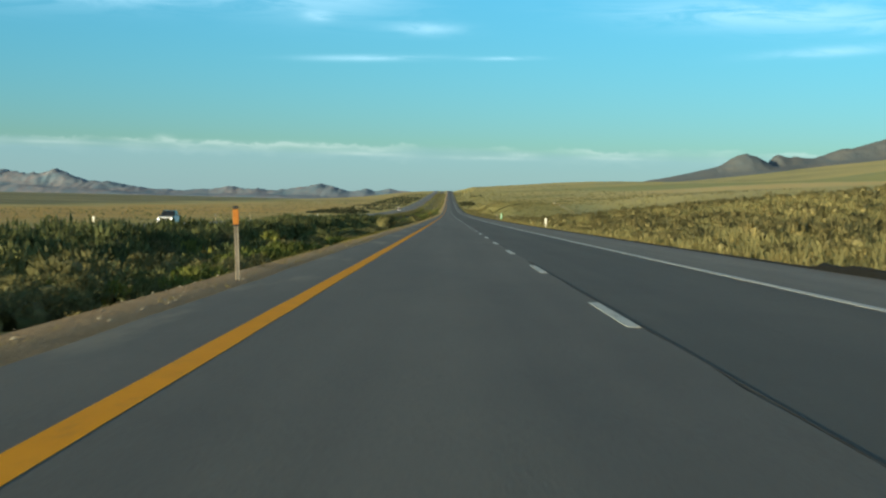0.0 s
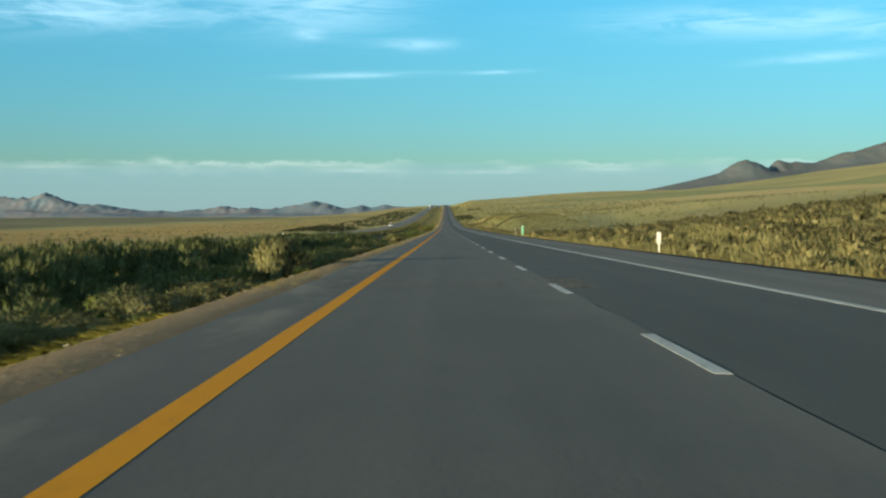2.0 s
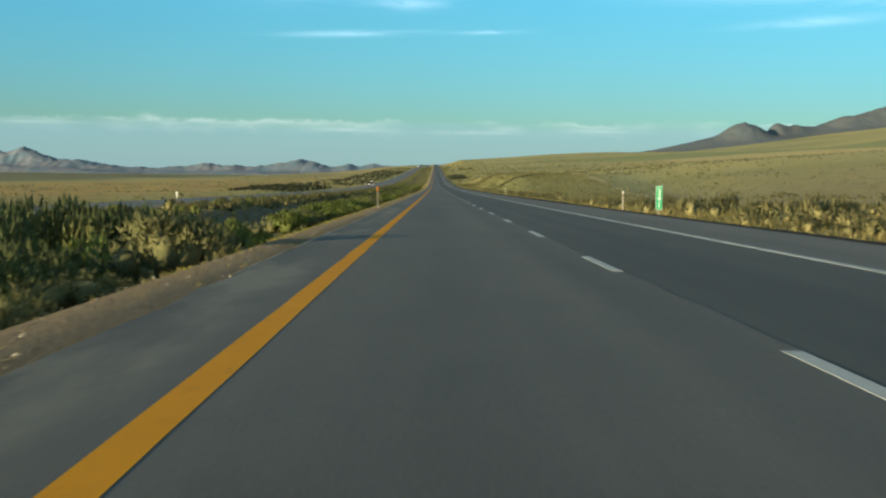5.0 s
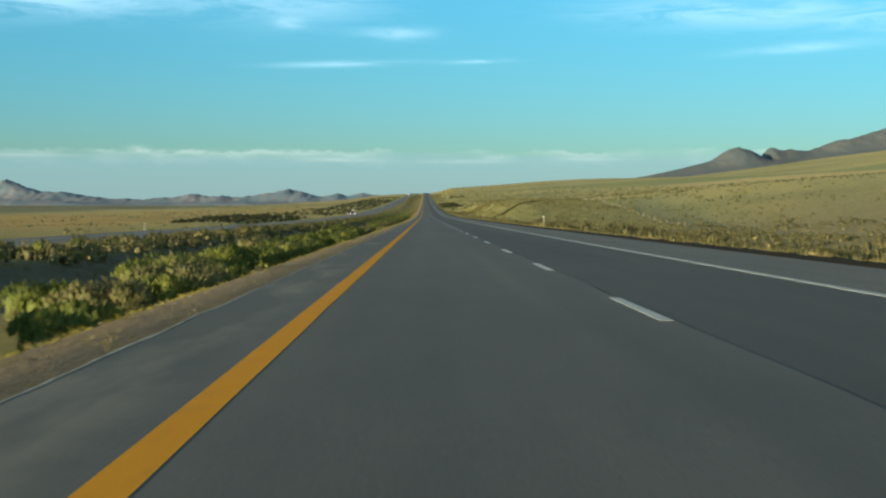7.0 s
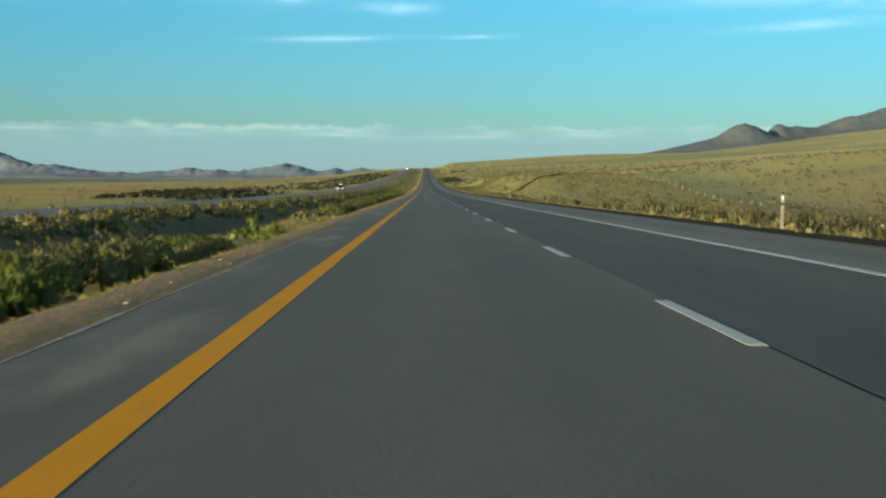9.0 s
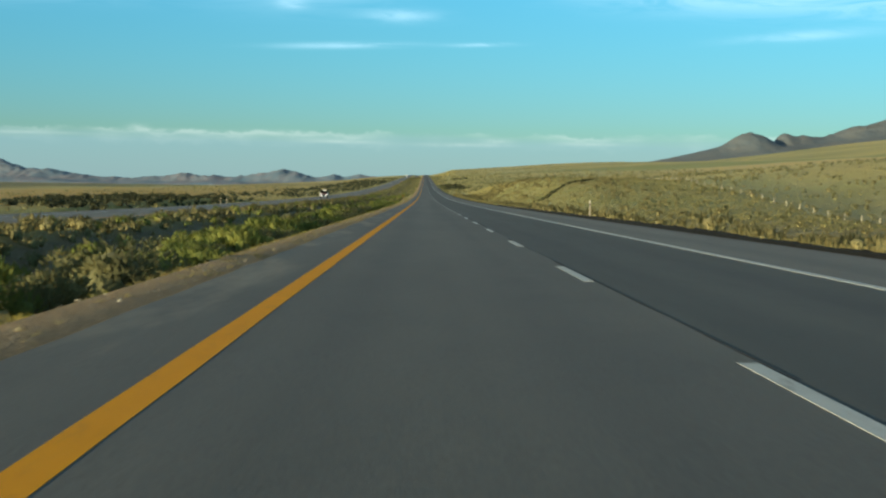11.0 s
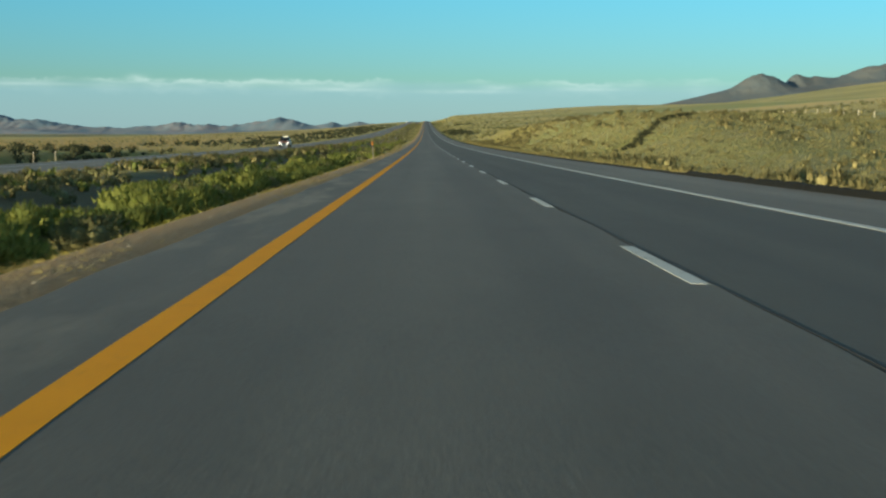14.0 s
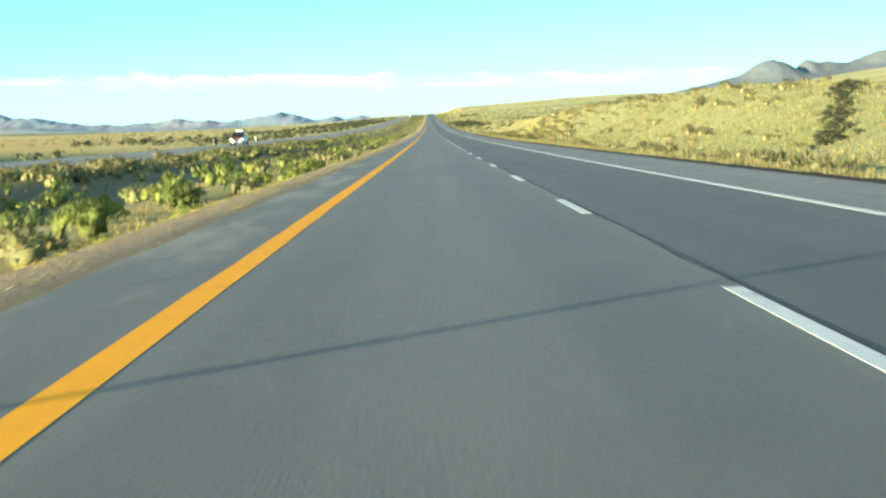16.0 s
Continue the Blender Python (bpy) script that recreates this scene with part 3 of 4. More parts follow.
ridge("mountain_range", 620, 2500, 4380, 4950,
      [(1035, 4640, 70, 84, 130), (1172, 4760, 48, 38, 100), (1241, 4790, 38, 60, 120), (1391, 4800, 38, 90, 130), (1519, 4800, 30, 110, 140), (1650, 4800, 42, 150, 140), (1850, 4800, 74, 200, 140),
       (2200, 4800, 128, 350, 140), (885, 4660, 24, 110, 150), (697, 4660, 14, 130, 150)],
      ground_z, ROCK_NEAR, "scrub-covered mountain ridge behind the golden slope, blue haze in its colour", 0.10, 3.0, 300, 56, 1.8)
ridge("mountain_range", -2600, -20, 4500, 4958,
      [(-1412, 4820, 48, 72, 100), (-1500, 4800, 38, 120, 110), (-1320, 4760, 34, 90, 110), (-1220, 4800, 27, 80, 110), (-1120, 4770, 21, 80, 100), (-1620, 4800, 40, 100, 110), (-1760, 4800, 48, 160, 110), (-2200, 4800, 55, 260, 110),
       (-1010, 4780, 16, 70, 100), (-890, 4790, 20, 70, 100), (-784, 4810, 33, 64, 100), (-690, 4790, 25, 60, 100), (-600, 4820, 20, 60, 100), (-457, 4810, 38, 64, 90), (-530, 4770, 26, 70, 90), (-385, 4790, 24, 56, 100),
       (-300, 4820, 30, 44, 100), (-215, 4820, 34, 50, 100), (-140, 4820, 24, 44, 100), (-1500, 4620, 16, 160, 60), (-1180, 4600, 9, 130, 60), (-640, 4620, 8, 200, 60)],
      ground_z, ROCK_FAR, "pale far mountains beyond the plain, haze put into their colour", 0.16, 11.0, 420, 56, 1.7)

# ---------------------------------------------------------------- roads
NEAR = spread([(-120, 1000, 560), (1000, 2000, 100), (2000, 3700, 70)])
LONG = spread([(-120, 1000, 280), (1000, 2000, 100), (2000, 3700, 70)])
LANE, DASH_FROM, DASH_STEP, DASH_LONG = 3.66, 26.05, 12.192, 3.7

road = empty("road", Matrix(), label="two-lane grey highway carriageway with worn paint", category="road", kind="structure")
strip("lane", -1.15, 3.74, 0.0, NEAR, ASPHALT_LEFT, wander=0.07, parent=road, label="pale worn asphalt passing lane and narrow shoulder")
strip("lane", 3.74, 7.42, -0.004, LONG, ASPHALT_RIGHT, parent=road, label="darker newer asphalt lane")
strip("shoulder", 7.42, 10.42, -0.008, NEAR, ASPHALT_SHOULDER, wander=0.06, parent=road, label="grey-brown gravelly asphalt shoulder")
strip("edge_line", -0.11, 0.11, 0.0025, NEAR, PAINT_YELLOW, 0.012, wander=0.013, parent=road, label="solid yellow painted line")
strip("edge_line", 7.24, 7.42, 0.0, LONG, PAINT_WHITE, 0.018, parent=road, label="solid white painted line")


def dash_line(owner, x, first, count, dz):
    for k in range(count):
        s = first + k * DASH_STEP
        strip("lane_dash", x - 0.07, x + 0.07, 0.003, [s - DASH_LONG, s - DASH_LONG * 0.5, s], PAINT_WHITE, 0.014, dz, parent=owner)


dash_line(road, LANE, DASH_FROM - 3 * DASH_STEP, 120, 0.0)
for a, b in ((-60, 52), (66, 84), (124.2, 126.9), (205, 214), (322, 334), (452, 470), (486, 780)):
    strip("joint_seal", 3.756, 3.778, 0.0012, spread([(a, b, max(4, int((b - a) / 1.5)))]), SEALANT, 0.012, wander=0.004, parent=road, label="black sealed joint between lanes")

opposite = empty("road", Matrix(), label="opposite highway carriageway across the median", category="road", kind="structure")
strip("lane", -31.5, -22.8, 0.0, LONG, ASPHALT_FAR, dz=OPP, wander=0.05, parent=opposite)
strip("shoulder", -34.6, -31.5, -0.004, LONG, ASPHALT_SHOULDER, dz=OPP, wander=0.05, parent=opposite)
strip("edge_line", -24.1, -23.9, 0.006, LONG, PAINT_YELLOW, 0.012, dz=OPP, parent=opposite)
strip("edge_line", -31.4, -31.2, 0.006, LONG, PAINT_WHITE, 0.012, dz=OPP, parent=opposite)
dash_line(opposite, -27.66, 60.0, 80, OPP)


def dike(a, b, steps):
    """Low black asphalt kerb along the outer edge of the shoulder; its height changes from stretch to stretch."""
    v, f = [], []
    out = [(10.36, -0.03), (10.40, 0.72), (10.45, 1.0), (10.53, 0.97), (10.62, 0.6), (10.74, -0.10)]
    st = spread([(a, 760.0, int((760.0 - a) / 0.4)), (760.0, b, int((b - 760.0) / 3.0))])
    for t in st:
        high = steps[0][1]
        for s0, h0 in steps[1:]:
            high += (h0 - high) * smooth01(s0 - 0.7, s0 + 0.7, t)
        w = 0.03 * noise.noise(Vector((2.0, t * 0.4, 0.0))) + 0.03 * noise.noise(Vector((2.0, t * 1.7, 4.0)))
        h = high * (0.95 + 0.30 * noise.noise(Vector((5.0, t * 0.5, 0.0))) + 0.40 * noise.noise(Vector((5.0, t * 1.9, 6.0))))
        v += [(x + w * (2.0 if x > 10.5 else 1.0), t, road_z(t) + (z * h if z > 0 else z)) for x, z in out]
    n = len(out)
    for i in range(len(st) - 1):
        for j in range(n - 1):
            f.append((i * n + j, i * n + j + 1, (i + 1) * n + j + 1, (i + 1) * n + j))
    ob = new("asphalt_kerb", mesh_from("asphalt_kerb", v, f, DIKE))
    ob.parent = road
    tagged(ob, "low black asphalt kerb along the shoulder")


dike(-80.0, 1300.0, ((-80.0, 0.17), (52.5, 0.03), (205.0, 0.04), (305.0, 0.11), (482.0, 0.16), (606.0, 0.06)))


def crack(s0, x0, length, seed, width=0.05):
    """A branching crack in the pavement."""
    rng = random.Random(seed)
    bm = bmesh.new()
    def run(x, s, steps, dx, ds, w):
        left, right = [], []
        for i in range(steps):
            x += dx + rng.uniform(-0.035, 0.035)
            s += ds * rng.uniform(0.5, 1.4)
            ww = w * rng.uniform(0.4, 1.3) * (1.0 - 0.6 * i / steps)
            z = road_z(s) + 0.0015
            left.append(bm.verts.new((x - ww, s, z)))
            right.append(bm.verts.new((x + ww, s, z)))
        for i in range(steps - 1):
            bm.faces.new((left[i], right[i], right[i + 1], left[i + 1]))
    n = int(length / 0.18)
    run(x0, s0, n, -0.027, 0.18, width)
    run(x0 + 0.02, s0 + length * 0.12, 6, 0.035, -0.05, width * 0.8)
    run(x0 - 0.03, s0 + length * 0.1, 5, -0.04, -0.03, width * 0.8)
    run(x0, s0 + length * 0.6, 5, -0.03, 0.06, width * 0.6)
    part("crack", bm, SEALANT, road, "dark branching crack")


SAND = material("pale_sand", lambda t, p: ramp(t, noise_at(t, p, 7.0), [(0.3, (0.22, 0.19, 0.14)), (0.7, (0.46, 0.41, 0.31))]), 0.95)
for a, b in ((128, 160), (228, 268), (276, 400)):
    strip("sand_edge", -1.195, -1.158, 0.003, spread([(a, b, int((b - a) / 0.35))]), SAND, 0.03, wander=0.035, parent=road, label="thin pale line of sand along the pavement edge")


def pebbles(count, x0, x1, s0, s1, seed):
    r = np.random.default_rng(seed)
    corner = np.array([[1, 0, 0], [-1, 0, 0], [0, 1, 0], [0, -1, 0], [0, 0, 1], [0, 0, -1]], dtype=float)
    faces = np.array([[0, 2, 4], [2, 1, 4], [1, 3, 4], [3, 0, 4], [2, 0, 5], [1, 2, 5], [3, 1, 5], [0, 3, 5]])
    v, f = [], []
    for i in range(count):
        x, s = x0 + (x1 - x0) * r.random(), r.uniform(s0, s1)
        k = 0.006 + 0.020 * r.random() ** 3
        v.append(corner * k * r.uniform(0.7, 1.3, (6, 1)) * np.array([1.2, 1.0, 0.7]) + np.array([x, s, ground_z(x, s) + 0.2 * k]))
        f.append(faces + 6 * i)
    return tagged(new("verge_pebbles", mesh_from("verge_pebbles", np.concatenate(v), np.concatenate(f), SAND)),
                  "small pale stones strewn on the gravel verge", "stones", kind="stuff")


pebbles(3600, -2.7, -1.18, 15.0, 690.0, 8)
crack(508.7, 0.88, 3.2, 4, 0.028)


def rough_patch(s0, s1, x0, x1, seed, count, mat, label):
    """Broken surfacing: crumbs of loose asphalt standing a little proud of the lane."""
    r = random.Random(seed)
    bm = bmesh.new()
    for i in range(count):
        s, x, k = r.uniform(s0, s1), r.uniform(x0, x1), 0.007 + 0.022 * r.random() ** 2
        if abs(x) < 0.15:
            continue
        if noise.noise(Vector((x * 1.1, s * 0.9, 2.0))) + 0.6 * noise.noise(Vector((x * 4.0, s * 2.5, 7.0))) < r.uniform(-0.1, 0.45):
            continue
        z = road_z(s)
        ring = [bm.verts.new((x + k * r.uniform(0.6, 1.3) * math.cos(a), s + k * r.uniform(0.6, 1.3) * math.sin(a), z - 0.003)) for a in (0.3, 1.4, 2.6, 3.7, 4.9)]
        top = bm.verts.new((x + r.uniform(-0.01, 0.01), s, z + 0.25 * k * r.uniform(0.5, 1.2)))
        for a, b in zip(ring, ring[1:] + ring[:1]):
            bm.faces.new((a, b, top))
    tagged(part("loose_chippings", bm, mat, road, label), kind="stuff")


rough_patch(121.6, 126.8, -0.9, 4.4, 3, 9000, ASPHALT_SHOULDER, "broken patch of rough chippings")
rough_patch(121.6, 126.8, -0.9, 4.4, 4, 7500, SEALANT, "dark tar crumbs in the broken patch")
rough_patch(353.0, 360.0, 0.2, 1.0, 9, 120, ASPHALT_LEFT, "a few loose chippings")


# ---------------------------------------------------------------- vegetation
def unit(a):
    return a / np.maximum(np.linalg.norm(a, axis=1), 1e-6)[:, None]


def outward(tri, way):
    """Turns every leaf so that its face looks the given way."""
    n = np.cross(tri[:, 1] - tri[:, 0], tri[:, 2] - tri[:, 0])
    back = (n * way).sum(axis=1) < 0
    tri[back] = tri[back][:, ::-1]
    return tri


def sprigs(rng, centres, radii, count, size, up=0.6, squash=0.85, inner=0.55, wide=0.36, loose=0.45):
    """Small leaf-shaped blades standing out of rounded lobes: vertices, triangles and soft normals."""
    lobe = rng.integers(0, len(centres), count)
    d = rng.normal(size=(count, 3))
    d[:, 2] = np.abs(d[:, 2]) * 0.9 + rng.uniform(-0.25, 0.25, count)
    d = unit(d)
    c, r = centres[lobe], radii[lobe]
    p = c + d * (r * (inner + (1.08 - inner) * np.sqrt(rng.uniform(0, 1, count))))[:, None] * np.array([1, 1, squash])
    p[:, 2] = np.maximum(p[:, 2], 0.02)
    g = unit(d * 0.7 + np.array([0, 0, up]) + rng.normal(scale=0.35, size=(count, 3)))
    w = unit(np.cross(g, rng.normal(size=(count, 3))))
    ln = (size * rng.uniform(0.6, 1.5, count))[:, None]
    q = np.stack([p - w * ln * wide - g * ln * 0.3, p + w * ln * wide - g * ln * 0.1, p + g * ln * 0.9], axis=1)
    whole = unit(p * np.array([1.0, 1.0, 1.2]))
    way = unit(d * 0.75 + whole * 0.6 + rng.normal(scale=loose, size=(count, 3)))
    q = outward(q, way)
    return q.reshape(-1, 3), np.arange(count * 3).reshape(-1, 3), np.repeat(way, 3, axis=0), np.zeros(count, dtype=np.int32)


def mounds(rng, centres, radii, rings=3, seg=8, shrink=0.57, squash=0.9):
    """Rounded, uneven cores down to the ground, coloured as the shaded inside of a bush."""
    vs, fs, ns, core_flag, n = [], [], [], [], 0
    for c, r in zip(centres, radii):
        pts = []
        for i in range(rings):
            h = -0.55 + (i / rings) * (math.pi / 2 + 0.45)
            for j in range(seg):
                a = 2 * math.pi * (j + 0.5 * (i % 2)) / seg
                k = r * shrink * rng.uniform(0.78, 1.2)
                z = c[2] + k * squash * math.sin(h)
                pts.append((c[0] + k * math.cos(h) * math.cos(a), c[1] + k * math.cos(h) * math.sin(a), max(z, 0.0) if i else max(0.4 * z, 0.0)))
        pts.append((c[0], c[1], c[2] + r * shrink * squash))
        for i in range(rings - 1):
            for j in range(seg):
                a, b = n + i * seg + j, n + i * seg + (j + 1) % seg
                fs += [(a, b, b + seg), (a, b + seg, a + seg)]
                core_flag += [1] * 2
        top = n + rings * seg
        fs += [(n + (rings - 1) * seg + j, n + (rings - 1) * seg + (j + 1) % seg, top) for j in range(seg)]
        core_flag += [1] * seg
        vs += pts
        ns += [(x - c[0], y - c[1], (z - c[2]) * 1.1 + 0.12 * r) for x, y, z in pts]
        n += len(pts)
    return np.array(vs), np.array(fs), unit(np.array(ns)), np.array(core_flag, dtype=np.int32)


def join(*pieces):
    v, f, m, core_flag, n = [], [], [], [], 0
    for a, b, c, d in pieces:
        v.append(a)
        f.append(b + n)
        m.append(c)
        core_flag.append(d)
        n += len(a)
    return np.concatenate(v), np.concatenate(f), np.concatenate(m), np.concatenate(core_flag)


def bush_shape(seed, radius, height, lobes, leaves, size, up=0.6, wide=0.3, cores=2, rings=2, seg=5):
    """A round-topped bush: a broad middle with smaller lobes pressed against it, all set with short sprigs over a core
    darkened for shade.
    """
    rng = np.random.default_rng(seed)
    a = rng.uniform(0, 2 * math.pi, lobes)
    d = radius * rng.uniform(0.30, 0.78, lobes)
    r = radius * rng.uniform(0.25, 0.46, lobes)
    d[0], r[0] = 0.0, 0.60 * radius
    top = height * (1.0 - 0.42 * (d / radius) ** 2) * rng.uniform(0.80, 1.08, lobes)
    c = np.stack([d * np.cos(a), d * np.sin(a), np.maximum(top - r * 0.9, 0.04)], axis=1)
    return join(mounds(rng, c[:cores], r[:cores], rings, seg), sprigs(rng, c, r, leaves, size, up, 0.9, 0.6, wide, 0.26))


def bush_thing(name, seed, radius, height, mat, label, lobes=9, leaves=420, size=0.10, up=0.6, wide=0.36):
    """A standing bush: bark stems with the foliage as a part."""
    bm = bmesh.new()
    rings = [[bm.verts.new((r * math.cos(a) + 0.04 * math.sin(seed + i), r * math.sin(a) + 0.04 * math.cos(seed * 2 + i), z))
              for a in (0.0, 1.05, 2.09, 3.14, 4.19, 5.24)] for i, (r, z) in enumerate(((0.07, -0.12), (0.05, height * 0.2), (0.03, height * 0.45), (0.012, height * 0.7)))]
    for lo, hi in zip(rings[:-1], rings[1:]):
        for j in range(6):
            bm.faces.new((lo[j], lo[(j + 1) % 6], hi[(j + 1) % 6], hi[j]))
    bm.faces.new(rings[-1])
    stems = part(name, bm, BARK)
    tagged(stems, label, "bush", name.replace("_", " ") + " along the median")
    v, f, m, core_flag = bush_shape(seed, radius, height, lobes, leaves, size, up, wide, 6, 3, 6)
    leafy = new("foliage", mesh_from("foliage", v, f, mat, True, m, core_flag))
    leafy.parent = stems
    return stems


def scatter(name, shapes, spots, mat, label, category):
    """Many plants too numerous to count, as one mesh. spots: x, y, z, size, turn, height factor."""
    v, f, m, core_flag, n = [], [], [], [], 0
    for i, (x, y, z, k, a, h) in enumerate(spots):
        sv, sf, sn, sw = shapes[i % len(shapes)]
        ca, sa = math.cos(a) * k, math.sin(a) * k
        w = np.empty_like(sv)
        w[:, 0] = sv[:, 0] * ca - sv[:, 1] * sa + x
        w[:, 1] = sv[:, 0] * sa + sv[:, 1] * ca + y
        w[:, 2] = sv[:, 2] * (k * h) + z
        v.append(w)
        f.append(sf + n)
        u = sn.copy()
        u[:, 0] = sn[:, 0] * math.cos(a) - sn[:, 1] * math.sin(a)
        u[:, 1] = sn[:, 0] * math.sin(a) + sn[:, 1] * math.cos(a)
        m.append(u)
        core_flag.append(sw)
        n += len(sv)
    return tagged(new(name, mesh_from(name, np.concatenate(v), np.concatenate(f), mat, True, np.concatenate(m), np.concatenate(core_flag))), label, category, kind="stuff")


def spots_in(seed, count, x0, x1, s0, s1, k0, k1, sink=0.06, thin=None, power=1.0):
    rng = random.Random(seed)
    out = []
    while len(out) < count:
        x, s = x0 + (x1 - x0) * rng.random() ** power, rng.uniform(s0, s1)
        if thin and rng.random() > thin(x, s):
            continue
        k = rng.uniform(k0, k1)
        z, h = ground_z(x, s) - sink * k, rng.uniform(0.75, 1.25)
        if -9.0 < x < 0.0:
            h = min(h, room_for(x, s, z) / (0.9 * k))
        out.append((x, s, z, k, rng.uniform(0, 6.28), h))
    return out


def patchy(scale, low, high, seed):
    def f(x, s):
        return low + (high - low) * smooth01(-0.25, 0.3, noise.noise(Vector((x * scale, s * scale, seed))))
    return f


def grassy_hill(f):
    """Little brush on the grassy face of the hill."""
    return lambda x, s: f(x, s) * (1.0 - 0.62 * smooth01(620.0, 670.0, s) * (1.0 - smooth01(820.0, 860.0, s)))


def ditch(f):
    """Thin growth behind the row of brush by the road, and on the floor of the median ditch."""
    def g(x, s):
        hollow = 0.85 * smooth01(70.0, 75.0, s) * (1.0 - smooth01(95.0, 100.0, s)) * (1.0 - smooth01(-8.6, -9.4, x))
        gap = (0.86 - 0.6 * smooth01(110.0, 118.0, s)) * smooth01(-5.4, -6.2, x) * (1.0 - smooth01(-8.4, -9.2, x)) * (1.0 - smooth01(240.0, 270.0, s))
        bare = 0.93 * smooth01(-6.2, -7.4, x) * (1.0 - smooth01(-16.2, -18.2, x)) * smooth01(250.0, 280.0, s) * (1.0 - 0.5 * smooth01(590.0, 640.0, s))
        return f(x, s) * (1.0 - max(gap, bare, hollow))
    return g


hero = []
for i in range(4):
    hero.append(bush_thing("sagebrush", 20 + i, 0.85 + 0.08 * i, 0.95 + 0.09 * i, SAGE, "grey-green sagebrush on the median bank", 11, 1220, 0.083, 0.8, 0.32))
for i in range(4):
    hero.append(bush_thing("rabbitbrush", 40 + i, 0.75 + 0.08 * i, 0.95 + 0.08 * i, RABBIT, "bright green rabbitbrush beside the gravel verge", 12, 1260, 0.104, 1.4, 0.23))

rng = random.Random(5)


def room_for(x, s, z):
    """The wind and the mower keep the brush under a line that rises away from the pavement."""
    low = 0.35 * smooth01(72.0, 80.0, s) * (1.0 - smooth01(112.0, 120.0, s)) * (1.0 - smooth01(-5.0, -6.5, x))
    low += 0.36 * smooth01(112.0, 124.0, s) * (1.0 - smooth01(228.0, 240.0, s)) * (1.0 - smooth01(-6.5, -8.0, x))
    return max(0.07 * (-x - 3.0) + 0.05 - low + 0.16 * noise.noise(Vector((x, s * 0.35, 3.0))) - (z - road_z(s)), 0.25)


def place_hero(kind, x, s, k):
    z = ground_z(x, s) - 0.04
    ob = copy_thing(hero[kind], Matrix.Translation((x, s, z)) @ Matrix.Rotation(rng.uniform(0, 6.28), 4, "Z"))
    tall = 1.12 + 0.09 * (kind % 4)
    high = min(k * tall * rng.uniform(0.85, 1.1), room_for(x, s, z) + (0.30 if rng.random() < 0.22 and not 74.0 < s < 118.0 else 0.0) if k < 1.45 else 9.0)
    k = min(k, 1.25 * high / tall)
    ob.scale = (k, k * rng.uniform(0.85, 1.15), high / tall)
    return ob


s = 16.0
while s < 720.0:
    tall = s < 215.0
    dense = tall or 262.0 < s < 400.0 or 455.0 < s < 640.0
    green = 0.3 if tall else 0.88 if s < 500.0 else 0.8
    kind = rng.randrange(4, 8) if rng.random() < green else rng.randrange(0, 4)
    off = -3.25 - abs(rng.gauss(0.0, 0.8)) if rng.random() < 0.7 else -4.6 - abs(rng.gauss(0.0, 0.7))
    if not 73.0 < s < 96.0 or rng.random() < 0.22:
        place_hero(kind, off, s, rng.uniform(0.8, 1.3) if tall else rng.uniform(0.85, 1.35) * (1.0 if s < 500.0 else 0.92) if dense else rng.uniform(0.45, 0.8))
    s += rng.uniform(1.3, 2.7) if tall else rng.uniform(0.9, 2.1) if dense else rng.uniform(2.4, 7.0)
for kind, x, y, high in ((0, -3.7, 140.4, 1.85), (2, -3.6, 237.1, 1.36)):
    place_hero(kind, x, y, 0.6).scale = (1.35, 1.35, high)
s = 92.0
while s < 232.0:
    x = -4.1 + rng.gauss(0.0, 0.35)
    ob = place_hero(rng.choice((1, 3, 1, 3, 0, 5)), x, s, rng.uniform(0.6, 0.85))
    ob.scale = (ob.scale[0] * 1.2, ob.scale[1] * 1.2, rng.uniform(0.42, 0.72))
    s += rng.uniform(1.8, 5.5)
for i, ob in enumerate(hero):
    x, y = -7.0 - 0.4 * i, 30.0 + 17.0 * i
    ob.matrix_world = Matrix.Translation((x, y, ground_z(x, y) - 0.04))

small = [bush_shape(60 + i, 0.60, 0.55, 5, 100, 0.105, 0.7, 0.32, 2) for i in range(14)]
tiny = [bush_shape(80 + i, 0.6, 0.48, 3, 20, 0.17, 0.8, 0.34, 1) for i in range(8)]
green_small = [bush_shape(90 + i, 0.6, 0.72, 5, 96, 0.13, 1.4, 0.25, 2) for i in range(10)]
wispy = [bush_shape(140 + i, 0.62, 0.58, 6, 112, 0.15, 1.5, 0.20, 1) for i in range(14)]
tall_wispy = [bush_shape(160 + i, 1.0, 0.95, 9, 250, 0.17, 1.3, 0.20, 2) for i in range(8)]
thicket = [bush_shape(110 + i, 1.0, 1.0, 12, 370, 0.132, 0.9, 0.30, 1) for i in range(8)]


def tuft(seed, blades, height, broad=0.010):
    r = np.random.default_rng(seed)
    a = r.uniform(0, 6.28, blades)
    flat = np.stack([np.cos(a), np.sin(a), np.zeros(blades)], axis=1)
    b = flat * r.uniform(0.0, 0.14, blades)[:, None]
    tip = b * r.uniform(1.5, 3.2, blades)[:, None] + np.stack([np.zeros(blades), np.zeros(blades), height * r.uniform(0.5, 1.1, blades)], axis=1)
    w = np.stack([-np.sin(a), np.cos(a), np.zeros(blades)], axis=1) * broad
    way = unit(flat + np.array([0.0, 0.0, 0.5]) + r.normal(scale=0.3, size=(blades, 3)))
    q = outward(np.stack([b - w, b + w, tip], axis=1), way)
    return q.reshape(-1, 3), np.arange(blades * 3).reshape(-1, 3), np.repeat(way, 3, axis=0), np.zeros(blades, dtype=np.int32)


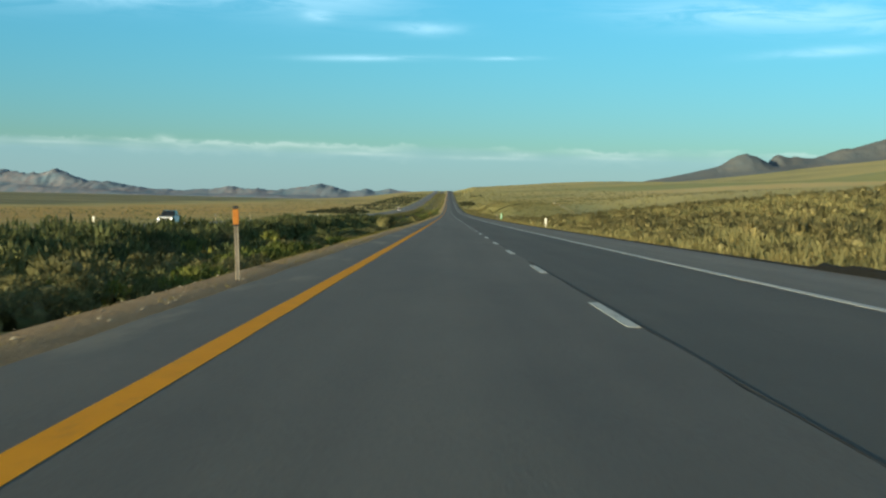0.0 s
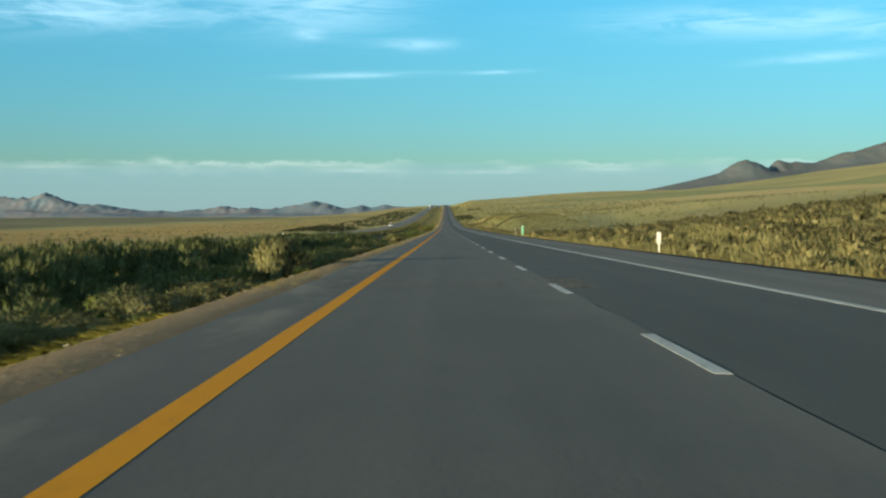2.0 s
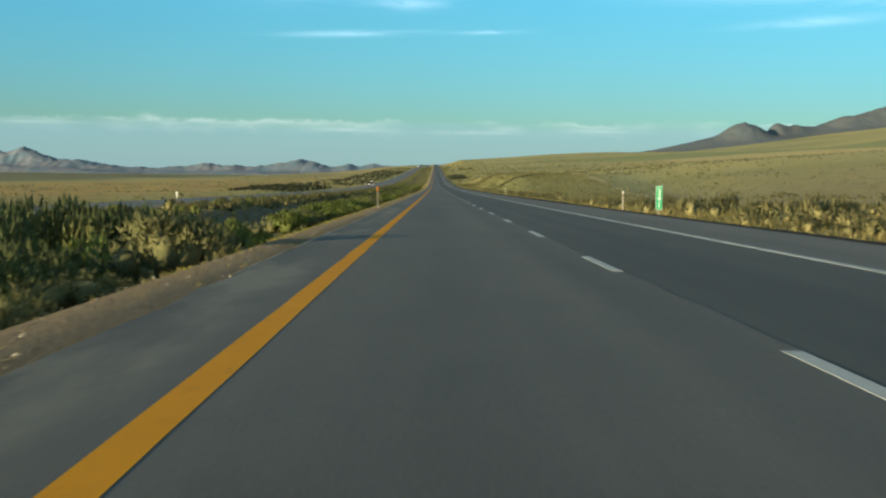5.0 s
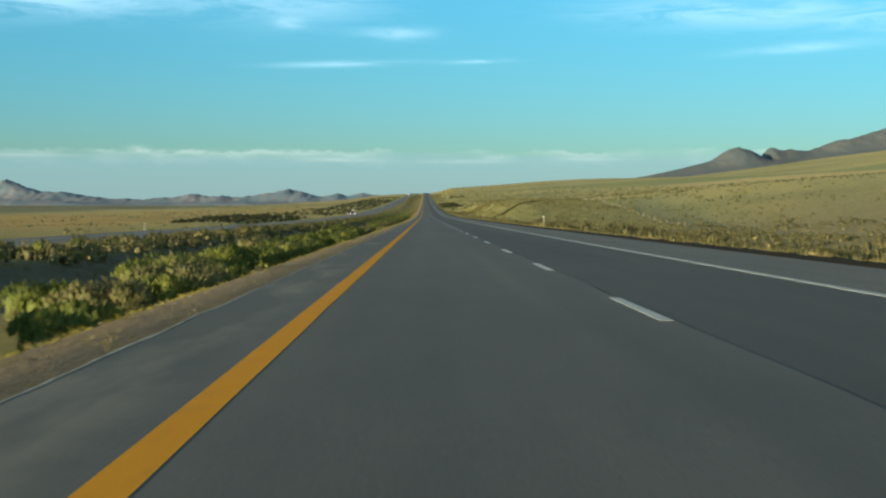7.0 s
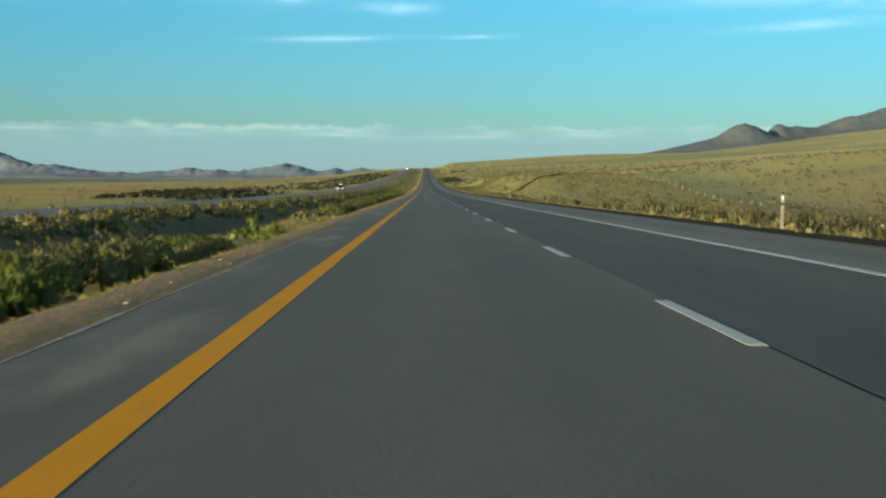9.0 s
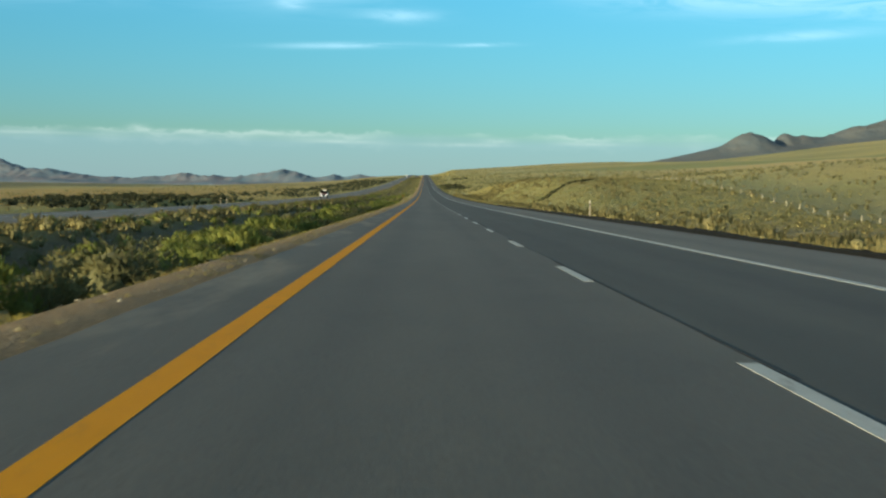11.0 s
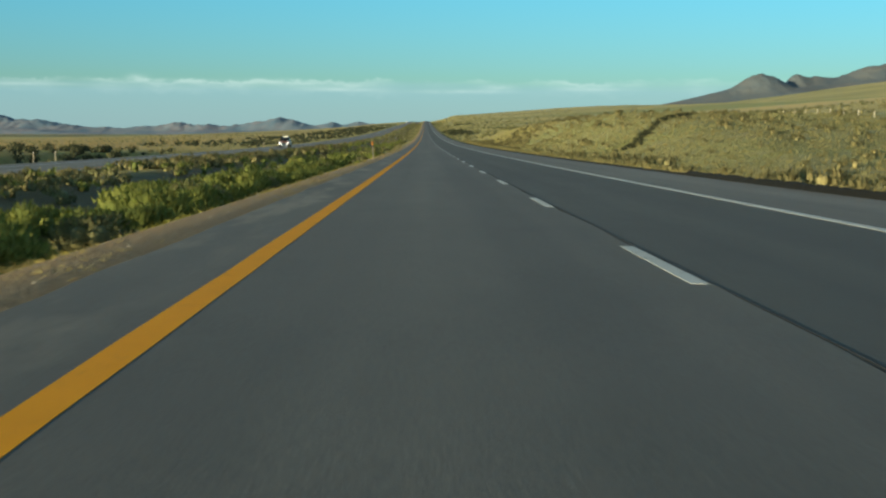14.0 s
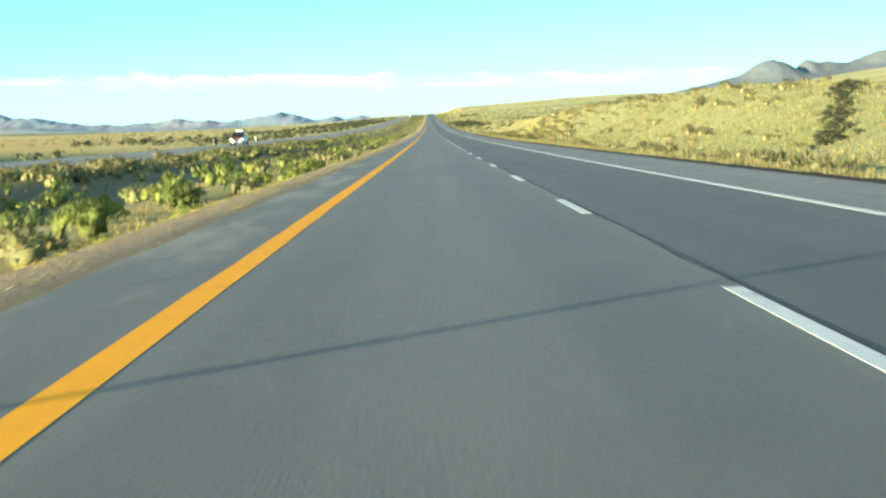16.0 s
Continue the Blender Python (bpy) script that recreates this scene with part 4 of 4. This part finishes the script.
tufts = [tuft(i, 9, 0.26, 0.018) for i in range(12)]
clumps = [tuft(40 + i, 6, 0.24, 0.035) for i in range(12)]
scatter("sagebrush_slope", wispy, spots_in(1, 2500, 12.8, 46.0, -20.0, 960.0, 0.6, 1.5, thin=grassy_hill(patchy(0.05, 0.3, 1.0, 1.0)), power=1.15) + spots_in(21, 900, 40.0, 110.0, 330.0, 860.0, 0.7, 1.5, thin=grassy_hill(patchy(0.03, 0.15, 1.0, 6.0))), PALESAGE,
        "dense olive sagebrush covering the roadside slope", "brush")
scatter("tall_sagebrush", tall_wispy, [(x, s, z, k, a, 0.72 * h) for x, s, z, k, a, h in spots_in(16, 480, 13.2, 50.0, 10.0, 262.0, 0.5, 0.95, thin=patchy(0.07, 0.25, 1.0, 4.0), power=1.3)], PALESAGE,
        "tall grey-olive sagebrush on the roadside slope", "brush")
scatter("sagebrush_hillside", tiny, spots_in(2, 5200, 46.0, 210.0, 40.0, 1500.0, 0.7, 1.7, thin=patchy(0.02, 0.2, 1.0, 2.0), power=1.2), SAGE,
        "olive sagebrush dotting the upper hillside", "brush")
scatter("median_brush", green_small, spots_in(3, 680, -20.5, -4.6, -20.0, 1000.0, 0.6, 1.3, thin=ditch(patchy(0.06, 0.15, 1.0, 3.0))), RABBIT,
        "green and grey brush growing in the median ditch", "brush")
row = []
for x, s, z, k, a, h in spots_in(14, 400, -12.6, -8.2, -14.0, 255.0, 0.8, 1.5, thin=patchy(0.13, 0.05, 1.0, 8.0)):
    top = road_z(s) + 0.36 + 0.12 * smooth01(112.0, 124.0, s) + 0.40 * noise.noise(Vector((x * 0.3, s * 0.22, 5.0))) + 0.12 * h
    row.append((x, s, z, k, a, max(top - z, 0.5) / (1.05 * k)))
scatter("median_thicket", thicket, row, THICKET, "tall dark grey-green brush along the median", "brush")
scatter("bank_thicket", thicket, [(x, s, z, k, a, h) for x, s, z, k, a, h in spots_in(15, 150, -6.0, -4.6, -14.0, 255.0, 0.5, 0.85, thin=ditch(patchy(0.09, 0.2, 1.0, 9.0)))], THICKET,
        "dark low brush covering the shaded median bank", "brush")
scatter("ditch_thicket", thicket, spots_in(24, 120, -8.6, -5.0, 116.0, 238.0, 0.6, 1.0), THICKET, "dark brush filling the shaded median ditch", "brush")
scatter("median_sagebrush", small, spots_in(4, 950, -21.0, -4.6, -20.0, 1000.0, 0.7, 1.6, thin=ditch(patchy(0.045, 0.2, 1.0, 7.0))), SAGE,
        "grey sagebrush growing in the median ditch", "brush")
scatter("far_edge_sagebrush", small, spots_in(20, 560, -21.8, -16.5, 290.0, 900.0, 1.1, 1.8, thin=patchy(0.03, 0.05, 1.0, 5.0)), PALESAGE,
        "grey sagebrush along the edge of the far carriageway", "brush")
scatter("plain_brush", tiny, spots_in(5, 1500, -170.0, -38.0, 60.0, 1500.0, 0.6, 1.5, thin=patchy(0.02, 0.1, 1.0, 5.0)), SAGE,
        "scattered sagebrush on the plain past the far carriageway", "brush")
scatter("far_bank_brush", tiny, spots_in(17, 900, -80.0, -37.0, 900.0, 2500.0, 1.6, 3.4, thin=patchy(0.012, 0.1, 1.0, 3.0)), DARKBRUSH,
        "dark distant scrub along the far carriageway", "brush")
scatter("distant_brush", tiny, spots_in(6, 1400, -22.0, -2.5, 1000.0, 2700.0, 1.0, 2.2) + spots_in(7, 2000, 12.5, 240.0, 1000.0, 2900.0, 1.2, 3.0, power=1.5), SAGE,
        "distant scrub beside the climbing highway", "brush")
scatter("dark_thicket", small, spots_in(8, 330, -64.0, -43.0, 620.0, 810.0, 1.0, 2.2, thin=patchy(0.04, 0.1, 1.0, 2.5)), DARKBRUSH,
        "dark low thicket on a mound past the far carriageway", "brush")
bank = []
rb = random.Random(77)
for i in range(280):
    u = rb.random() ** 1.15
    x, y = 25.2 + 18.0 * u + rb.gauss(0, 0.65 - 0.35 * u), 717.0 + 52.0 * u + rb.gauss(0, 0.8)
    k = rb.uniform(0.45, 0.95)
    bank.append((x, y, ground_z(x, y) - 0.06, k, rb.uniform(0, 6.28), rb.uniform(0.7, 1.1)))
scatter("gully_thicket", small, bank, DARKBRUSH, "dark brush filling a gully on the hillside", "brush")
# brush added to stand in for the dark bank of the distant cutting
cut = [(rb.uniform(12.6, 27.0), rb.uniform(1180.0, 1480.0)) for i in range(230)] + [(rb.uniform(34.0, 52.0), rb.uniform(1960.0, 2060.0)) for i in range(60)]
scatter("added_cutting_brush", tiny, [(x, y, ground_z(x, y) - 0.2, rb.uniform(2.0, 3.8), rb.uniform(0, 6.28), 0.8) for x, y in cut], DARKBRUSH,
        "dark brush added in place of the dark bank beside the road cutting", "brush")
scatter("verge_grass", tufts, spots_in(9, 9500, -3.4, -1.4, -20.0, 760.0, 0.35, 1.0, 0.05, patchy(0.12, 0.1, 1.0, 4.0)), DRYGRASS,
        "dry yellow grass along the gravel verge", "grass")
scatter("lip_grass", clumps, spots_in(18, 4200, -2.95, -1.8, 80.0, 117.0, 1.7, 2.7, 0.05) + spots_in(19, 1600, -2.6, -2.0, 230.0, 700.0, 0.5, 1.1, 0.05, patchy(0.1, 0.1, 1.0, 2.0)), LIPGRASS,
        "tall yellow-green grass on the lip of the verge", "grass")
scatter("roadside_grass", tufts, spots_in(10, 8000, 12.0, 15.5, -20.0, 960.0, 0.7, 1.5, 0.05), DRYGRASS, "dry yellow grass along the shoulder", "grass")
scatter("median_grass", tufts, spots_in(12, 6000, -21.0, -4.0, -10.0, 900.0, 0.8, 1.9, 0.05, patchy(0.07, 0.0, 1.0, 6.0)), DRYGRASS, "dry golden grass patches in the median", "grass")
scatter("slope_grass", clumps, spots_in(13, 30000, 12.2, 70.0, -10.0, 950.0, 0.8, 1.7, 0.05, power=1.3), DRYGRASS, "dry golden grass between the sagebrush", "grass")
scatter("bank_grass", clumps, spots_in(23, 13000, 12.6, 40.0, 50.0, 235.0, 1.2, 2.3, 0.05, power=1.2), HILLGRASS, "tall pale grass between the sagebrush of the slope", "grass")
scatter("hill_grass", clumps, spots_in(22, 14000, 13.0, 66.0, 610.0, 810.0, 1.0, 1.9, 0.05), HILLGRASS, "yellow-green grass on the face of the hill", "grass")


# ---------------------------------------------------------------- roadside furniture
def marker_post(x, s, base_dz=None):
    """Slim white delineator with a reflector strip."""
    z = ground_z(x, s) - 0.02
    post = empty("delineator_post", Matrix.Translation((x, s, z)), label="slim pale delineator post at the shoulder edge", category="marker post", group="roadside delineators")
    part("post", box(bmesh.new(), 0, 0, 0.50, 0.085, 0.035, 1.32, 0.008), WOOD, post)
    part("collar", box(bmesh.new(), 0, -0.004, 0.90, 0.095, 0.05, 0.06, 0.006), BLACK, post)
    part("reflector", box(bmesh.new(), 0, -0.026, 1.07, 0.06, 0.016, 0.13, 0.006), WHITE_POST, post, "white reflector plate")
    return post


def panel_post(x, s):
    z = ground_z(x, s) - 0.02
    post = empty("delineator_post", Matrix.Translation((x, s, z)), label="white delineator post with a broad white panel", category="marker post", group="roadside delineators")
    part("post", box(bmesh.new(), 0.02, 0, 0.35, 0.09, 0.03, 1.0, 0.008), WHITE_POST, post)
    part("panel", box(bmesh.new(), 0, -0.03, 0.84, 0.225, 0.022, 0.58, 0.010), WHITE_POST, post, "broad white panel")
    part("reflector", box(bmesh.new(), 0.0, -0.046, 0.98, 0.09, 0.010, 0.16, 0.004), SIGN_WHITE, post)
    return post


def amber_post(x, s, tip):
    z = ground_z(x, s) - 0.02
    post = empty("delineator_post", Matrix.Translation((x, s, z)) @ Matrix.Rotation(radians(tip), 4, "Y"), label="weathered leaning post with a tall amber reflector on the gravel verge", category="marker post", group="median delineators")
    for dx in (-0.028, 0.028):
        part("rail", box(bmesh.new(), dx, 0.0, 0.42, 0.022, 0.045, 1.12, 0.004), WOOD, post)
    part("web", box(bmesh.new(), 0, 0.018, 0.42, 0.036, 0.010, 1.10, 0.002), STEEL, post)
    part("reflector", box(bmesh.new(), 0, -0.036, 1.03, 0.125, 0.020, 0.24, 0.008), AMBER, post, "amber reflector plate")
    post.scale = (0.8, 1.0, 1.0)
    part("cap", box(bmesh.new(), 0, -0.018, 1.185, 0.10, 0.06, 0.05, 0.012), BLACK, post)
    part("bracket", box(bmesh.new(), 0, -0.018, 0.895, 0.13, 0.05, 0.03, 0.006), BLACK, post)
    return post


panel_post(12.36, 164.6)
for s in (284.6, 404.4, 524.2):
    marker_post(11.55, s)
for x, s, tip in ((-1.56, 42.6, -2.6), (-1.72, 282.0, -1.6), (-1.63, 642.5, -4.0)):
    amber_post(x, s, tip)
for s in (162.3, 404.0, 926.0):
    panel_post(-36.0, s)
for s in (236.5, 274.0, 465.5, 696.0, 688.5, 870.0):
    marker_post(-36.0, s)


def lettering(name, text, size, mat, parent, x, y, z):
    cu = bpy.data.curves.new(name, "FONT")
    cu.body, cu.size, cu.extrude, cu.align_x, cu.align_y = text, size, 0.002, "CENTER", "CENTER"
    tmp = bpy.data.objects.new(name, cu)
    scene.collection.objects.link(tmp)
    me = bpy.data.meshes.new_from_object(tmp.evaluated_get(bpy.context.evaluated_depsgraph_get()))
    bpy.data.objects.remove(tmp)
    me.materials.clear()
    me.materials.append(mat)
    ob = new(name, me)
    ob.parent = parent
    ob.matrix_local = pose(x, y, z, 90, 0, 0)
    return ob


def mile_sign(x, s):
    sign = empty("mile_marker", Matrix.Translation((x, s, ground_z(x, s) - 0.02)), label="green mile marker sign with white figures at the shoulder edge", category="road sign")
    part("post", box(bmesh.new(), 0, 0.02, 0.55, 0.07, 0.035, 1.5, 0.005), WOOD, sign)
    part("border", box(bmesh.new(), 0, -0.006, 0.95, 0.315, 0.006, 1.14, 0.002), SIGN_WHITE, sign)
    plate = part("plate", box(bmesh.new(), 0, -0.012, 0.95, 0.29, 0.008, 1.115, 0.003), SIGN_GREEN, sign, "green reflective plate")
    for i, ch in enumerate("341"):
        lettering("figure", ch, 0.40, SIGN_WHITE, sign, 0, -0.019, 1.20 - 0.30 * i)
    lettering("word", "MILE", 0.105, SIGN_WHITE, sign, 0, -0.019, 1.44)
    return sign


mile_sign(12.0, 275.6)


# right-of-way fence that climbs the slope
def fence():
    line = [(68.0, 628.0), (64.5, 690.0), (63.0, 742.0), (64.5, 800.0), (69.0, 870.0)]
    owner = empty("wire_fence", Matrix(), label="old wire fence on weathered posts climbing the slope", category="fence")
    me = None
    tops = []
    for (ax, ay), (bx, by) in zip(line[:-1], line[1:]):
        n = int(math.hypot(bx - ax, by - ay) / 6.6)
        for i in range(n):
            u = i / n
            x, y = ax + (bx - ax) * u, ay + (by - ay) * u
            z = ground_z(x, y)
            if me is None:
                first = part("post", tube(bmesh.new(), (0, 0, -0.3), (0, 0, 1.0), 0.075, 0.06, 7), POSTWOOD, owner)
                me, ob = first.data, first
            else:
                ob = new("post", me)
                ob.parent = owner
            ob.matrix_local = Matrix.Translation((x, y, z)) @ pose(0, 0, 0, rng.uniform(-4, 4), rng.uniform(-4, 4), 0)
            tops.append(Vector((x, y, z)))
    for h in (0.4, 0.7, 0.96):
        bm = bmesh.new()
        for a, b in zip(tops[:-1], tops[1:]):
            up = Vector((0, 0, h))
            tube(bm, a + up, b + up, 0.004, 0.004, 3, False)
        part("wire", bm, STEEL, owner)


fence()

# ---------------------------------------------------------------- vehicles
CAR_WHITE = material("car_white", (0.62, 0.63, 0.64), 0.25)
CAR_RED = material("car_dark_red", (0.10, 0.022, 0.018), 0.3)
CAR_DARK = material("car_dark", (0.02, 0.022, 0.026), 0.25)
GLASS = material("dark_window", (0.012, 0.014, 0.016), 0.06)
CHROME = material("chrome_trim", (0.6, 0.6, 0.6), 0.2, metal=1.0)
TYRE = material("tyre_rubber", (0.018, 0.018, 0.018), 0.85)
LAMP = material("headlight_lit", (0.9, 0.9, 0.85), 0.2)
_b = LAMP.node_tree.nodes["Principled BSDF"]
_b.inputs["Emission Color"].default_value, _b.inputs["Emission Strength"].default_value = (1.0, 0.97, 0.88, 1.0), 1.2


def wheel(parent, x, y, r, w):
    t = part("wheel", tube(bmesh.new(), (x - w / 2, y, r), (x + w / 2, y, r), r, r, 20), TYRE, parent)
    part("rim", tube(bmesh.new(), (x - w / 2 - 0.01, y, r), (x + w / 2 + 0.01, y, r), r * 0.6, r * 0.6, 14), STEEL, t)
    return t


def profile_body(points, half):
    """A body from a side outline (y, z), with the upper part drawn in."""
    bm = bmesh.new()
    top = max(z for y, z in points)
    rows = []
    for side in (-1, 1):
        rows.append([bm.verts.new((side * half * (1.0 - 0.16 * smooth01(0.9, top, z)), y, z)) for y, z in points])
    n = len(points)
    for i in range(n):
        j = (i + 1) % n
        bm.faces.new((rows[0][i], rows[0][j], rows[1][j], rows[1][i]))
    bm.faces.new(rows[0])
    bm.faces.new(list(reversed(rows[1])))
    bmesh.ops.bevel(bm, geom=bm.edges[:], offset=0.05, segments=2, affect="EDGES")
    return bm


def pickup(x, s, z, paint, size, label):
    """Its front faces the way the film comes from (-y)."""
    car = empty("pickup_truck", Matrix.Translation((x, s, z)) @ Matrix.Scale(size, 4), label=label, category="car")
    part("body", profile_body([(-2.6, 0.45), (-2.65, 0.95), (-2.5, 1.12), (-1.1, 1.2), (2.75, 1.22), (2.8, 0.5)], 0.97), paint, car)
    part("cab", profile_body([(-1.25, 1.2), (-0.5, 1.85), (1.0, 1.88), (1.35, 1.2)], 0.90), CAR_DARK, car, "dark cab with tinted windows")
    part("windscreen", box(bmesh.new(), 0, -0.93, 1.53, 1.35, 0.02, 0.82, 0.0, Matrix.Rotation(radians(-48), 4, "X")), GLASS, car)
    part("grille", box(bmesh.new(), 0, -2.66, 0.82, 1.15, 0.06, 0.30, 0.02), BLACK, car)
    part("bumper", box(bmesh.new(), 0, -2.68, 0.55, 1.9, 0.16, 0.2, 0.04), CHROME, car)
    for d in (-0.76, 0.76):
        part("headlight", box(bmesh.new(), d, -2.645, 0.86, 0.30, 0.06, 0.2, 0.03), LAMP, car, "lit headlight")
        part("mirror", box(bmesh.new(), d * 1.42, -0.75, 1.3, 0.2, 0.1, 0.2, 0.03), CAR_DARK, car)
        for y in (-1.7, 1.75):
            wheel(car, d * 1.12, y, 0.39, 0.26)
    return car


def semi(x, s, z, cab, trailer_mat, label):
    t = empty("semi_truck", Matrix.Translation((x, s, z)), label=label, category="truck")
    part("hood", profile_body([(-3.3, 0.6), (-3.35, 1.45), (-3.1, 1.75), (-1.5, 1.95), (-1.5, 0.6)], 0.95), cab, t)
    part("cab", profile_body([(-1.55, 0.7), (-1.5, 1.9), (-1.0, 2.75), (-0.2, 3.55), (1.6, 3.6), (1.6, 0.7)], 1.22), cab, t)
    part("windscreen", box(bmesh.new(), 0, -1.30, 2.32, 1.85, 0.03, 0.86, 0.0, Matrix.Rotation(radians(-29), 4, "X")), GLASS, t)
    part("grille", box(bmesh.new(), 0, -3.36, 1.12, 0.95, 0.06, 0.8, 0.02), CHROME, t)
    part("bumper", box(bmesh.new(), 0, -3.38, 0.55, 2.35, 0.2, 0.32, 0.05), CHROME, t)
    for d in (-0.92, 0.92):
        part("headlight", box(bmesh.new(), d, -3.36, 0.95, 0.42, 0.10, 0.30, 0.05), LAMP, t, "lit headlight")
        part("exhaust_stack", tube(bmesh.new(), (d * 1.2, 1.8, 0.8), (d * 1.2, 1.8, 3.9), 0.08, 0.08, 10), CHROME, t)
        part("mirror", box(bmesh.new(), d * 1.5, -1.5, 2.3, 0.16, 0.1, 0.5, 0.03), cab, t)
        for y in (-2.4, 1.3, 2.6, 12.2, 13.5):
            wheel(t, d * 1.13, y, 0.52, 0.36)
    tr = part("trailer", box(bmesh.new(), 0, 8.6, 2.55, 2.58, 13.4, 2.8, 0.05), trailer_mat, t)
    part("chassis", box(bmesh.new(), 0, 6.5, 0.95, 1.0, 16.0, 0.3, 0.02), BLACK, t)
    return t


pickup(-29.5, 170.0, road_z(170.0) + OPP, CAR_WHITE, 0.92, "white pickup truck with dark windows on the far carriageway")
hauler = pickup(-29.5, 856.0, road_z(856.0) + OPP, CAR_RED, 1.18, "dark red pickup truck with lit headlights and a roof load")
part("roof_load", box(bmesh.new(), 0.05, 0.3, 2.02, 0.9, 1.1, 0.26, 0.06), WHITE_POST, hauler, "pale bundle on the cab roof")
part("fog_light", box(bmesh.new(), -0.45, -2.78, 0.58, 0.20, 0.06, 0.14, 0.03), LAMP, hauler, "lit fog light")
part("fog_light", box(bmesh.new(), 0.45, -2.78, 0.58, 0.20, 0.06, 0.14, 0.03), LAMP, hauler, "lit fog light")
semi(-29.5, 2780.0, road_z(2780.0) + OPP, CAR_WHITE, CAR_WHITE, "distant white semi truck coming over the crest")
